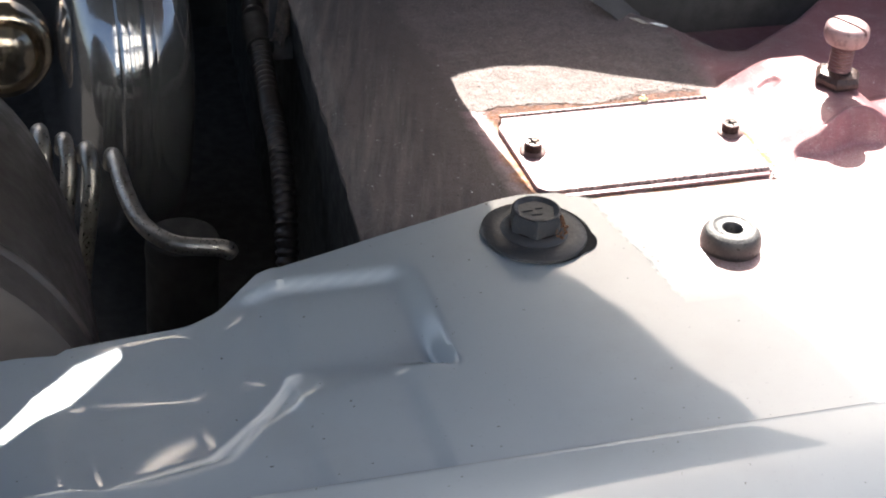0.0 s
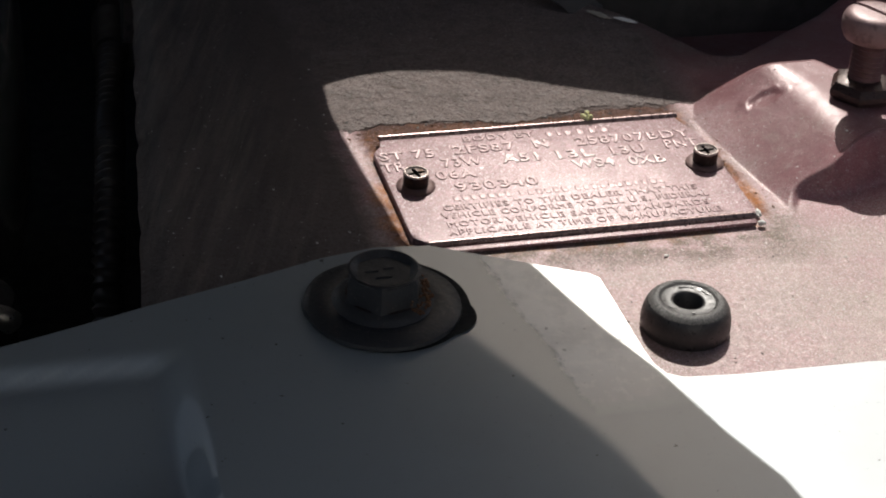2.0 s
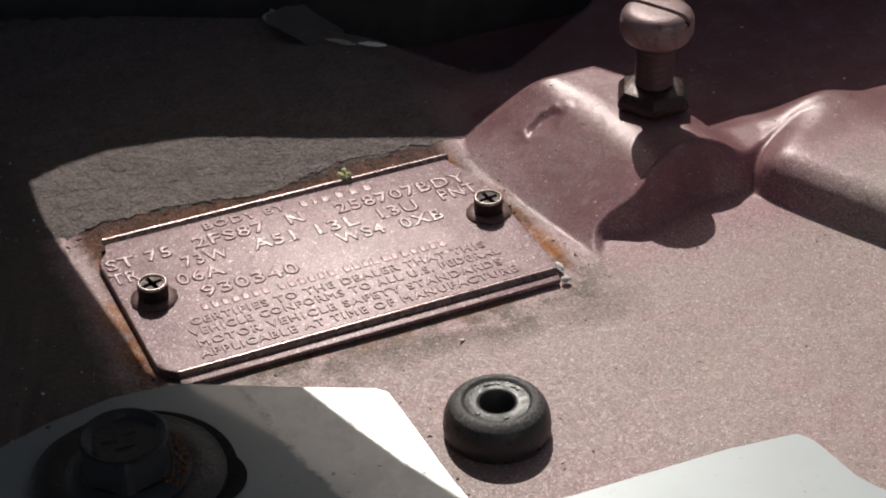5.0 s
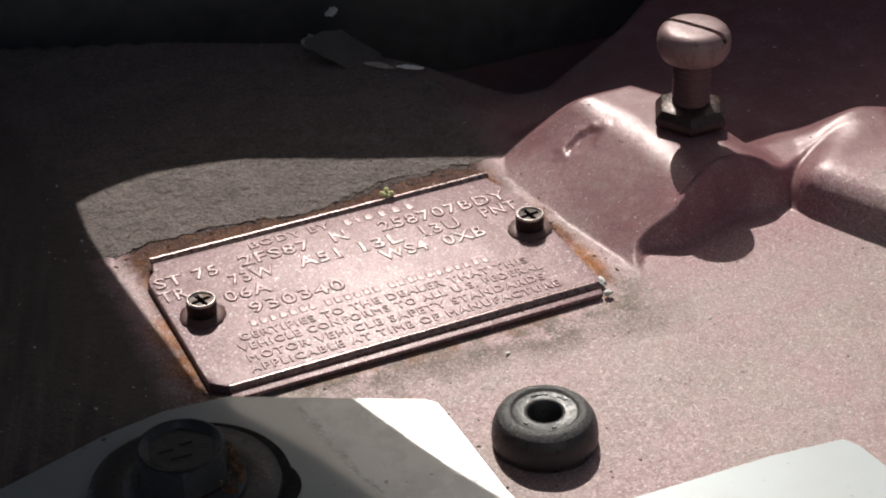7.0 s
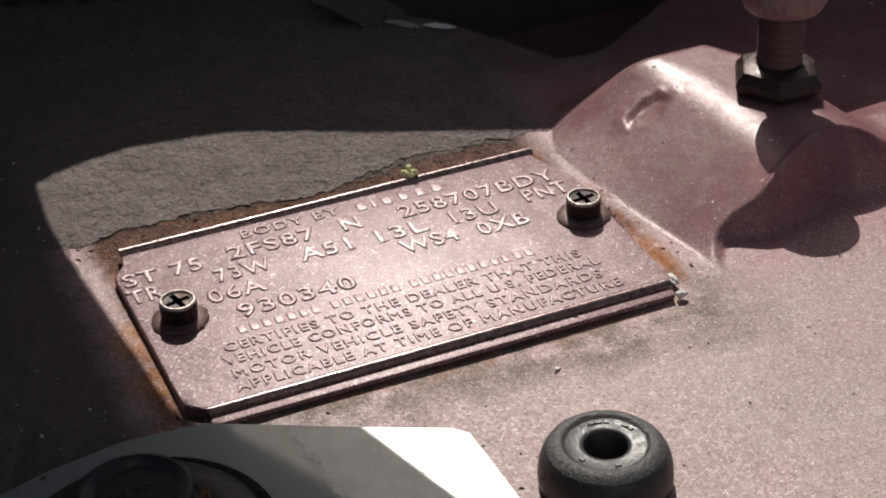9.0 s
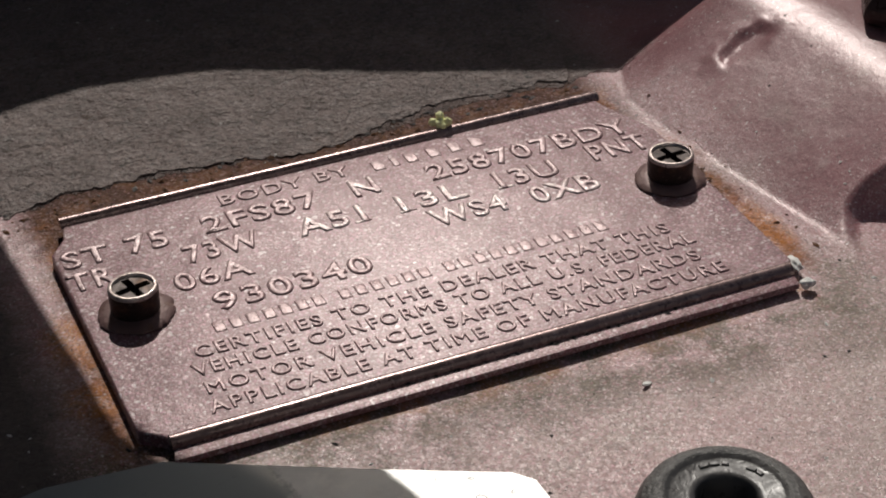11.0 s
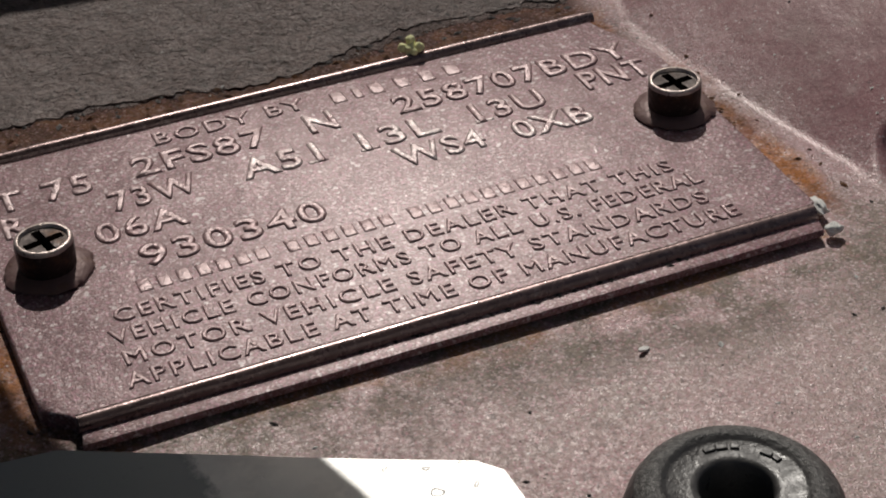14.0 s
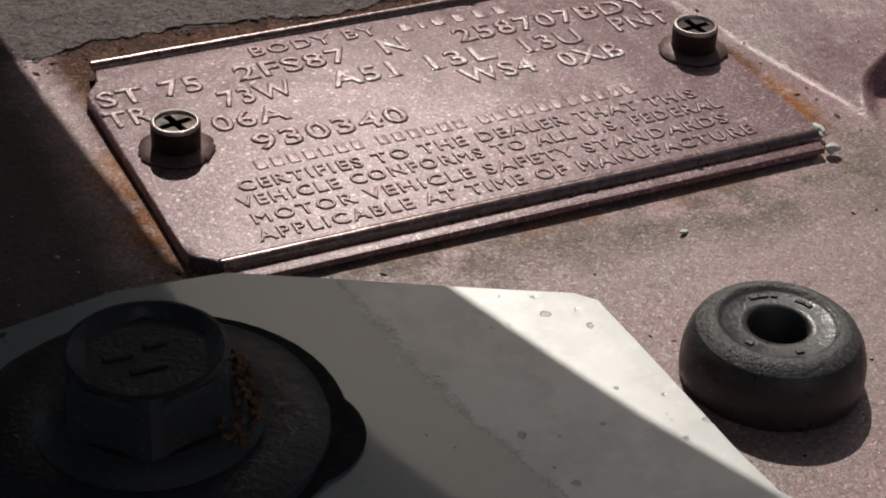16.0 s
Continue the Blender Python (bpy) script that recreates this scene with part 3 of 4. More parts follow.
def cowl_height(x, y):
    z = SHELF
    # pad that carries the bumper screw: long sloping flank, sharp crest, folded front with a lip
    toe = between([(-200, 113), (9, 113), (45, 106), (62, 104.5), (74, 110), (90, 114)], y)
    crest = between([(0, 140), (31, 139), (45, 138.5), (58, 137), (69, 133), (90, 127)], y)
    u = (x - toe) / (crest - toe)
    flank = min(max(u, 0.0), 1.0) if abs(u - 1) > 0.17 else u - (u - 0.83) ** 2 / 0.68
    fold = between([(100, -4), (113, 5), (118, 12), (122, 13), (130, 12.5), (138, 15.5), (148, 21), (156, 21), (163, 18.5), (169, 19.5), (178, 24), (190, 29), (330, 32)], x)
    run = between([(114, 6), (120, 4), (130, 4.5), (148, 8), (158, 8.5), (168, 6.5), (190, 7)], x)
    front = step(y, fold - run, fold)
    rear = between([(150, 70), (157, 58), (165, 30), (330, 30)], x)
    back = 1 - step(y, rear, rear + between([(160, 16), (180, 24), (215, 18)], x))
    pad = 14.0 * flank * front * back * (1 - 0.40 * step(x, 155, 170))
    # the plateau beyond it: a steep face along the shelf, a ridge climbing out of the saddle, a hollow behind
    foot = between([(-150, 226), (-60, 197), (-18, 179), (0, 170.5), (10, 166), (15, 165.5), (20, 166.5), (26, 168), (40, 169)], y)
    d = (x - foot) / between([(13, 1.0), (19, 1.5), (27, 2.4)], y)
    rise = 1.6 * max(0.0, d - 0.3) * step(d, -0.5, 3) if d < 5 else 7.52 + 3.6 * (1 - (1 - min((d - 5) / 13, 1.0)) ** 3)
    ridge = between([(168, 27), (182, 30), (194, 33), (203, 34), (216, 30), (245, 18), (330, -10)], x)
    rise *= 1 - 0.3 * step(x, 204, 238)
    rise *= 1 - step(y, ridge - 3, ridge + 15)
    gap = abs(pad - rise)
    z += max(pad, rise) + max(0.0, 3.0 - gap) ** 2 / 12.0 * min(1.0, pad, rise)
    z += 0.9 * math.exp(-((y - fold - 0.2) / 1.1) ** 2) * step(x, 128, 137) * (1 - step(x, 161, 168))
    z += 1.5 * hill(x, y, 199, 31, 11, 10)
    tear = math.hypot((x - 126) / 6.2, (y - 55.5) / 4.2) + 0.35 * noise.noise(Vector((x / 2.5, y / 2.5, 6)))
    z += 0.35 * math.exp(-((tear - 1.05) / 0.3) ** 2) * step(y, 52.5, 57.5) - 0.75 * (1 - step(tear, 0.6, 1.0)) * step(y, 50.5, 58.5)
    g = between(GUTTER, x)
    z -= 40 * step(y, g, g + 20)
    z += 0.5 * noise.noise(Vector((x / 40, y / 40, 3)))
    z += 0.9 * step(-x, 14, 60) * noise.noise(Vector((x / 6, y / 60, 9)))
    z -= 5 * step(cowl_left(y) + 8 - x, 0, 8)
    return z


def cowl():
    bm = bmesh.new()
    def spread(spans):
        out = []
        for a, b, gap in spans:
            n = max(1, round((b - a) / gap))
            out += [a + (b - a) * k / n for k in range(n)]
        return out + [spans[-1][1]]
    xs = spread([(-60, -10, 1.6), (-10, 98, 2.2), (98, 205, 0.7), (205, 235, 1.4), (235, 330, 4)])
    ys = spread([(-150, -32, 2.4), (-32, 40, 0.65), (40, 90, 1.0), (90, 190, 1.8), (190, 310, 4)])
    grid = []
    for y in ys:
        x0 = cowl_left(y)
        row = [x0 + (-60 - x0) * k / 16 for k in range(16)] + xs
        grid.append([bm.verts.new((x, y, cowl_height(x, y))) for x in row])
    for a, b in zip(grid, grid[1:]):
        for k in range(len(grid[0]) - 1):
            bm.faces.new((a[k], a[k + 1], b[k + 1], b[k]))
    # the engine-side edge turns down
    last = [row[0] for row in grid]
    for drop, back in ((4, 1.0), (5, 2.0), (1.5, 14.0)):
        lower = [bm.verts.new((v.co.x + (back if drop > 4 else 0.4), v.co.y, v.co.z - drop)) for v in [r[0] for r in grid]]
        for k in range(len(last) - 1):
            bm.faces.new((last[k], last[k + 1], lower[k + 1], lower[k]))
        last = lower
    ob = part("cowl_shelf", bm, COWL, smooth=40)
    return tagged(ob, "dusty maroon-over-grey painted steel cowl shelf with rust stains", "cowl", kind="structure")


cowl()


def flaked_edge(x):
    """Where the coating breaks off above the plate."""
    y = 71.5 + 4.5 * noise.noise(Vector((x / 34, 0.3, 0))) + 2.2 * noise.noise(Vector((x / 9, 1.3, 0)))
    y += 1.2 * noise.noise(Vector((x / 2.8, 2.3, 0))) + 0.7 * noise.noise(Vector((x / 0.9, 3.3, 0)))
    return y + 45 * step(x, 97, 114) + 0.03 * max(x, 0)


def coating_layer():
    """The thick coating over the back of the shelf: a ragged, slightly lifted front edge."""
    bm = bmesh.new()
    cols = []
    for i in range(331):
        x = -14 + 0.38 * i
        e = flaked_edge(x)
        thin = step(x, -13, -4)
        col = [bm.verts.new((x, e + 0.25, cowl_height(x, e) - 0.2))]
        for j in range(30):
            y = e + 0.35 * j + 0.085 * j * j
            lift = 0.5 * math.exp(-(y - e) / 1.6) * max(0.0, noise.noise(Vector((x / 4, y / 9, 8))) + 0.15)
            rough = 0.16 * noise.noise(Vector((x / 1.2, y / 1.2, 4))) + 0.22 * noise.noise(Vector((x / 3.2, y / 3.2, 4)))
            fade = thin * (1 - step(y, 120, 134)) * (1 - step(j, 24, 29))
            col.append(bm.verts.new((x, y, cowl_height(x, y) - 0.15 + fade * (0.34 + 0.7 * lift + rough))))
        cols.append(col)
    for a, b in zip(cols, cols[1:]):
        for k in range(len(a) - 1):
            bm.faces.new((a[k], a[k + 1], b[k + 1], b[k]))
    ob = part("cowl_coating", bm, COAT, smooth=50)
    return tagged(ob, "thick dark grey sandy coating flaking off above the plate", "coating", kind="structure")


coating_layer()


def firewall():
    bm = bmesh.new()
    rows = []
    for j in range(60):
        y = -150 + 700 * j / 59
        x = cowl_left(y)
        rows.append([bm.verts.new((x + off, y, z + 2 * noise.noise(Vector((y / 40, z / 40, 0))))) for off, z in ((4, -9), (5, -40), (8, -46), (8, -120), (10, -215))])
    for a, b in zip(rows, rows[1:]):
        for k in range(len(a) - 1):
            bm.faces.new((a[k], a[k + 1], b[k + 1], b[k]))
    tagged(part("firewall", bm, DARK, smooth=40), "near-black firewall below the cowl edge", "firewall", kind="structure")


firewall()


# ---------------------------------------------------------------- body plate
def lettering(text, x0, x1, y, height, parent, spread=1.0, paint=None):
    """Raised letters on the plate, from x0 to x1 along the line y."""
    curve = bpy.data.curves.new("letters", "FONT")
    curve.body = text
    curve.extrude, curve.bevel_depth, curve.bevel_resolution = 0.003, 0.058, 3
    curve.space_character = spread
    curve.resolution_u = 3
    curve.offset = -0.024 if height > 4 else -0.03
    holder = new("letters", curve)
    bpy.context.view_layer.update()
    mesh = bpy.data.meshes.new_from_object(holder.evaluated_get(bpy.context.evaluated_depsgraph_get()))
    bpy.data.objects.remove(holder)
    co = np.empty(len(mesh.vertices) * 3)
    mesh.vertices.foreach_get("co", co)
    co = co.reshape(-1, 3)
    lo, hi = co.min(0), co.max(0)
    x0, x1 = 1.014 * x0 - 0.7, 1.014 * x1 - 0.7
    co[:, 0] = x0 + (co[:, 0] - lo[0]) * (x1 - x0) / (hi[0] - lo[0])
    co[:, 1] = y + (co[:, 1] - lo[1]) * height / (hi[1] - lo[1])
    relief = 0.60 if height > 4 else 0.50
    co[:, 2] = ((co[:, 2] - lo[2]) / (hi[2] - lo[2]) - 0.5) * relief + 0.015
    mesh.vertices.foreach_set("co", (co * MM).ravel())
    mesh.shade_smooth()
    mesh.set_sharp_from_angle(angle=radians(110))
    mesh.materials.clear()
    mesh.materials.append(paint or LETTER)
    ob = new("embossed_text", mesh)
    ob.parent = parent
    return ob


def bar(x0, x1, y, height, parent):
    x0, x1 = 1.014 * x0 - 0.7, 1.014 * x1 - 0.7
    bm = slab([(x0, y), (x1, y), (x1, y + height), (x0, y + height)], -0.2, 0.17, 0.36, 4)
    return part("embossed_bar", bm, LETTER, parent, smooth=50)


def rail(x0, x1, y, z, radius, parent):
    """A half-round raised bead along the plate."""
    bm = bmesh.new()
    rings = []
    n = 60
    for i in range(n + 1):
        x = x0 + (x1 - x0) * i / n
        wob = 0.05 * noise.noise(Vector((x / 5, y, 1)))
        ring = []
        for k in range(13):
            a = math.pi * k / 12
            ring.append(bm.verts.new((x, y - (radius + wob) * math.cos(a), z + (radius + wob) * 1.15 * math.sin(a))))
        rings.append(ring)
    for a, b in zip(rings, rings[1:]):
        for k in range(12):
            bm.faces.new((a[k], a[k + 1], b[k + 1], b[k]))
        bm.faces.new((a[0], b[0], b[12], a[12]))
    bm.faces.new(rings[0])
    bm.faces.new(rings[-1])
    return part("rail", bm, RAIL, parent, "bead with worn shiny edge", smooth=40)


def body_plate():
    plate = thing("body_plate", "maroon-painted embossed metal body plate screwed to the cowl", "plate")
    outline = [(-3.6, 3.5), (-0.5, 1.2), (0, 0.0), (100, 0.0), (101.5, 1.5), (102.2, 47), (100.0, 53), (97.5, 60.8), (0.5, 61.5), (-0.5, 57), (-3.4, 53)]
    sheet = part("sheet", slab(outline, SHELF + 0.05, 0.0, 0.35, 3), PLATE, plate, smooth=40)
    rail(0, 98.5, 61.6, -0.3, 1.15, plate)
    rail(0, 100, -0.6, -0.5, 1.3, plate)
    strip = slab([(-0.4, -4.3), (99.4, -4.3), (100.2, -1.2), (0.3, -1.2)], SHELF + 0.7, -0.45, 0.3, 2)
    part("lower_lip", strip, PLATE, plate, smooth=40)
    big, small = 5.3, 3.1
    lettering("BODY BY", 26.2, 49, 55.2, 3.4, sheet, 1.2)
    for x0, x1 in ((52.8, 55.0), (56.2, 57.6), (58.8, 61.0), (62.8, 65.1), (66.8, 69.0), (70.8, 73.2)):
        bar(x0, x1, 54.6, 3.2, sheet)
    for text, x0, x1, y in (("ST 75", -1.8, 15.4, 47.4), ("2FS87", 21.3, 41.3, 48), ("N", 47, 51.4, 48), ("258707BDY", 60.3, 98.1, 47.3),
                            ("73W", 16.2, 28.6, 40.8), ("A51", 34.6, 46.4, 40.5), ("13L", 52.1, 63.8, 40.2), ("13U", 69.5, 80.6, 40.0), ("PNT", 87.4, 98.2, 41.2),
                            ("TR", -2.4, 5.0, 40.8), ("06A", 12.4, 24.8, 33.9), ("WS4", 55.2, 68.3, 33.7), ("0XB", 72.7, 84.7, 33.1), ("930340", 16.4, 42, 26.3)):
        lettering(text, x0, x1, y, big, sheet, 1.12, RUBBED if text in ("N", "A51", "13L", "WS4", "0XB") else None)
    for x, y in ((45.4, 40.5), (53.0, 40.2), (70.4, 40.0)):
        bar(x - 1.5, x + 1.5, y, 0.8, sheet).data.materials[0] = RUBBED
    x = 14.3
    for word in (7, 6, 11):
        for _ in range(word):
            bar(x, x + 1.9, 21.3, 2.9, sheet)
            x += 2.62
        x += 1.6
    lettering("CERTIFIES TO THE DEALER THAT THIS", 9.9, 88.1, 16.3, small, sheet, 1.22)
    lettering("VEHICLE CONFORMS TO ALL U.S. FEDERAL", 8.3, 90.2, 12.0, small, sheet, 1.22)
    lettering("MOTOR VEHICLE SAFETY STANDARDS", 8.8, 88.6, 7.3, small, sheet, 1.22)
    lettering("APPLICABLE AT TIME OF MANUFACTURE", 7.8, 90.7, 2.8, small, sheet, 1.22)
    return plate


body_plate()


def plate_screw(x, y, turn):
    screw = thing("plate_screw", "rusty black cross-head screw with a flange holding the plate", "screw", (x, y, 0), "screws of the plate")
    part("flange", lathe([(0.01, 0.02), (5.6, 0.02), (5.9, 0.35), (5.5, 0.75), (3.6, 1.15), (0.01, 1.15)], 64, squash=lambda a, z: 1 + 0.06 * noise.noise(Vector((3 * math.cos(a), 3 * math.sin(a), x))) + 0.07 * noise.noise(Vector((9 * math.cos(a), 9 * math.sin(a), x)))), FLANGE, screw, smooth=40)
    head = recessed([(3.75, 0.7), (3.85, 4.5), (3.75, 5.0), (3.45, 5.15), (3.2, 4.7)], cross(2.7, 0.62, turn), 2.2)
    top = part("head", head, OXIDE, screw, smooth=35)
    rim = lathe([(3.1, 4.75), (3.3, 5.2), (3.62, 5.22), (3.82, 4.95), (3.84, 4.6)], 48, caps=False, squash=lambda a, z: 1 + 0.012 * noise.noise(Vector((4 * math.cos(a), 4 * math.sin(a), x))))
    part("worn_rim", rim, RIM, top, "bare worn metal rim", smooth=60)
    return screw


plate_screw(4.4, 31.5, 12)
plate_screw(96.2, 30.6, 6)


# ---------------------------------------------------------------- rubber bumper on the shelf
def rubber_bumper():
    bump = thing("rubber_bumper", "round black rubber bumper with a centre hole on the cowl", "bumper", (59.5, -49.3, SHELF))
    prof = [(11.8, 0.0), (12.2, 0.6), (12.3, 2.4), (12.1, 4.6), (11.6, 6.4), (10.8, 7.8), (9.8, 8.7), (8.7, 9.1), (8.0, 9.05), (7.6, 8.75), (7.2, 8.6), (5.0, 8.6), (4.3, 8.55), (4.0, 8.2), (3.9, 1.0)]
    bm = lathe(prof, 64)
    ring = part("ring", bm, RUBBER, bump, smooth=50)
    worn = lathe([(7.75, 8.8), (8.02, 9.1), (8.7, 9.15), (9.82, 8.75), (10.75, 7.9), (10.7, 7.7)], 64, caps=False, squash=lambda a, z: 1 + 0.006 * noise.noise(Vector((4 * math.cos(a), 4 * math.sin(a), 0))))
    part("worn_shoulder", worn, WORN, ring, "scuffed pale grey shoulder", smooth=60)
    part("hole_floor", lathe([(0.01, 0.9), (4.0, 0.9)], 24), HOLE, bump, "dark hole")
    # moulded marks, too worn to read
    for a0, w in ((62, 1.0), (75, 1.3), (88, 1.3), (30, 1.3), (18, 0.9), (200, 1.0), (262, 1.1)):
        a = radians(a0)
        m = slab([(-w / 2, -0.35), (w / 2, -0.35), (w / 2, 0.35), (-w / 2, 0.35)], 8.4, 8.85, 0.1)
        m.transform(Matrix.Rotation(a - math.pi / 2, 4, "Z") @ Matrix.Translation((0, 0, 0)))
        m.transform(Matrix.Translation((6.3 * math.cos(a), 6.3 * math.sin(a), 0)))
        part("moulded_mark", m, RUBBER, ring)
    return bump


rubber_bumper()


# ---------------------------------------------------------------- hood bumper screw
def hood_bumper():
    x, y = 153.5, 44.5
    z = cowl_height(x, y)
    t = thing("hood_bumper_screw", "maroon slotted adjusting screw with a dark lock nut on the cowl", "screw", (x, y, z))
    nut = lathe([(5.3, -0.3), (8.8, -0.3), (10.6, 0.9), (11.2, 2.2), (11.0, 3.6), (9.3, 5.7), (7.6, 6.4), (5.3, 6.5)], 6)
    part("lock_nut", nut, NUT, t, "dark hexagonal nut", smooth=25)
    top = 41.5 - z
    shaft = [(0.01, 0.0)]
    n = int((top - 9) / 0.35)
    for i in range(n):
        h = i * 0.35
        shaft.append((5.0 + 0.4 * math.sin(2 * math.pi * h / 1.75), h))
    shaft.append((0.01, n * 0.35))
    part("threaded_shaft", lathe(shaft, 28), SHAFT, t, smooth=60)
    head = lathe([(0.01, top - 10.5), (6.0, top - 10.3), (8.8, top - 9.0), (10.0, top - 6.6), (10.1, top - 4.4), (9.9, top - 3.0), (0.01, top - 3.0)], 48)
    knob = part("head", head, MAROON, t, "rounded maroon screw head", smooth=50)
    for side in (-28, 152):
        half = [(9.85 * math.cos(a), 9.85 * math.sin(a)) for a in [math.asin(0.9 / 9.85) + (math.pi - 2 * math.asin(0.9 / 9.85)) * k / 28 for k in range(29)]]
        bm = bmesh.new()
        rings = []
        for z, r in ((top - 3.05, 1.0), (top - 2.2, 0.985), (top - 1.3, 0.93), (top - 0.6, 0.85), (top - 0.2, 0.7), (top, 0.4)):
            rings.append([bm.verts.new((x * r, 0.9 + (y - 0.9) * r, z)) for x, y in half])
        for a, b in zip(rings, rings[1:]):
            for k in range(29):
                bm.faces.new((a[k], a[(k + 1) % 29], b[(k + 1) % 29], b[k]))
        bm.faces.new(rings[0])
        bm.faces.new(rings[-1])
        bm.transform(Matrix.Rotation(radians(side - 34), 4, "Z"))
        part("head_half", bm, MAROON, knob, "domed half of the slotted head", smooth=50)
    # black insert puts the shade into the bottom of the slot
    dirt = slab([(-9, -0.85), (9, -0.85), (9, 0.85), (-9, 0.85)], top - 3.0, top - 2.2)
    dirt.transform(Matrix.Rotation(radians(-62), 4, "Z"))
    part("slot_shade", dirt, HOLE, knob, "black insert for the shade in the slot")
    return t


hood_bumper()


# ---------------------------------------------------------------- fender flange
FZ = 11.0
FENDER_EDGE = [(-520, -84), (-300, -71), (-215, -65), (-187, -62), (-161, -60), (-152, -57.5), (-134, -46.5), (-125, -46.5), (-108, -41.5), (-83, -33.5), (-57, -26), (-35, -19), (-20, -16.4),
               (-5, -17.8), (20, -31), (34.5, -38.4), (36.6, -41), (36.8, -52), (36.9, -74), (37.4, -81.5), (39.2, -85.8), (43, -88), (57, -89.3), (93, -90.4), (110, -92.5), (112, -96), (113.5, -110), (117, -118), (150, -128), (420, -148)]


def edge_y(x):
    """The flange's inner edge as a function of x, for the part that runs across."""
    pts = FENDER_EDGE
    for (x0, y0), (x1, y1) in zip(pts, pts[1:]):
        if x0 <= x <= x1 and x1 > x0:
            return y0 + (y1 - y0) * (x - x0) / (x1 - x0)
    return pts[0][1] if x < pts[0][0] else pts[-1][1]


def swage(x, y):
    """The pressed pocket in the flange: sunk behind the bolt, deeper towards the front of the car, below one winding fillet."""
    flat = lambda v, a, b: 0.6 * min(max((v - a) / (b - a), 0.0), 1.0) + 0.4 * step(v, a, b)
    upper = between([(-530, -150), (-206, -136), (-189, -132), (-168, -127), (-147, -112), (-134, -97), (-107, -97), (-86, -100), (-80, -112), (400, -113)], x)
    lower = between([(-530, -164), (-209, -150), (-189, -149), (-165, -145), (-150, -130), (-134, -121), (-113, -116.5), (-82, -115), (400, -115)], x)
    sunk = flat(y, lower, upper)
    right = flat(x, between([(-113, -80.5), (-86, -85.5), (-60, -86)], y), between([(-115, -77.5), (-86, -75), (-58, -75)], y))
    top = 1 - step(-y, 54, 58)
    floor = 4.4 + 5.2 * step(-y, 58, 98)
    z = -floor * (1 - right) * sunk * (1 - top * step(x, -150, -134))
    z -= (3.5 * (1 - step(x, -139, -127)) + 4.0 * (1 - step(x, -168, -138))) * sunk
    z += 3.0 * (1 - step(x, -222, -204)) * step(-y, 62, 110)
    z -= (2.4 * (1 - step(x, -101, -94)) + 2.4 * (1 - step(x, -141, -134))) * (1 - sunk)
    return z


def fender():
    t = thing("fender", "glossy blue-grey painted fender flange with a pressed step", "fender", kind="structure")
    # flange: columns of the sheet from the inner edge to the crease
    crease = -170.0
    bm = bmesh.new()
    xs = sorted(set([-520 + 6.0 * i for i in range(50)] + [-222 + 1.5 * i for i in range(216)] + [100 + 8.0 * i for i in range(41)] + [p[0] for p in FENDER_EDGE]))
    cols = []
    ny = 64
    for x in xs:
        top = edge_y(x)
        col = []
        for j in range(ny + 1):
            u = j / ny
            y = top + (crease - top) * u
            col.append(bm.verts.new((x, y, FZ + swage(x, y) + 0.25 * noise.noise(Vector((x / 50, y / 50, 2))))))
        cols.append(col)
    for a, b in zip(cols, cols[1:]):
        for k in range(ny):
            bm.faces.new((a[k], a[k + 1], b[k + 1], b[k]))
    # folded edge: the sheet's thickness and a short return
    first = [c[0] for c in cols]
    for drop, off in ((0.9, 0.0), (1.0, -0.8)):
        nxt = [bm.verts.new((v.co.x, v.co.y + off, v.co.z - drop)) for v in first]
        for k in range(len(first) - 1):
            bm.faces.new((first[k], first[k + 1], nxt[k + 1], nxt[k]))
        first = nxt
    part("flange", bm, FENDER, t, smooth=50)
    # outer panel: bright crease, then the crown of the fender
    bm = bmesh.new()
    rings = []
    for i in range(80):
        x = -520 + 940 * i / 79
        row = []
        for y, z in ((-169.0, FZ - 16), (-169.2, FZ + 0.2), (-169.9, FZ + 1.5), (-171.2, FZ + 2.2), (-173, FZ + 2.4), (-194, FZ + 1.0), (-240, FZ - 8), (-310, FZ - 40), (-350, FZ - 120), (-360, FZ - 420)):
            row.append(bm.verts.new((x, y, z)))
        rings.append(row)
    for a, b in zip(rings, rings[1:]):
        for k in range(len(a) - 1):
            bm.faces.new((a[k], a[k + 1], b[k + 1], b[k]))
    part("outer_panel", bm, FENDER, t, smooth=50)
    # raised weld stand-off that carries the flange on the cowl
    part("spacer", lathe([(0.01, SHELF - 0.5), (11, SHELF - 0.5), (11, FZ - 1.2), (0.01, FZ - 1.2)], 24), FENDER, t).location = (-24.3 * MM, -45.2 * MM, 0)
    return t


fender()


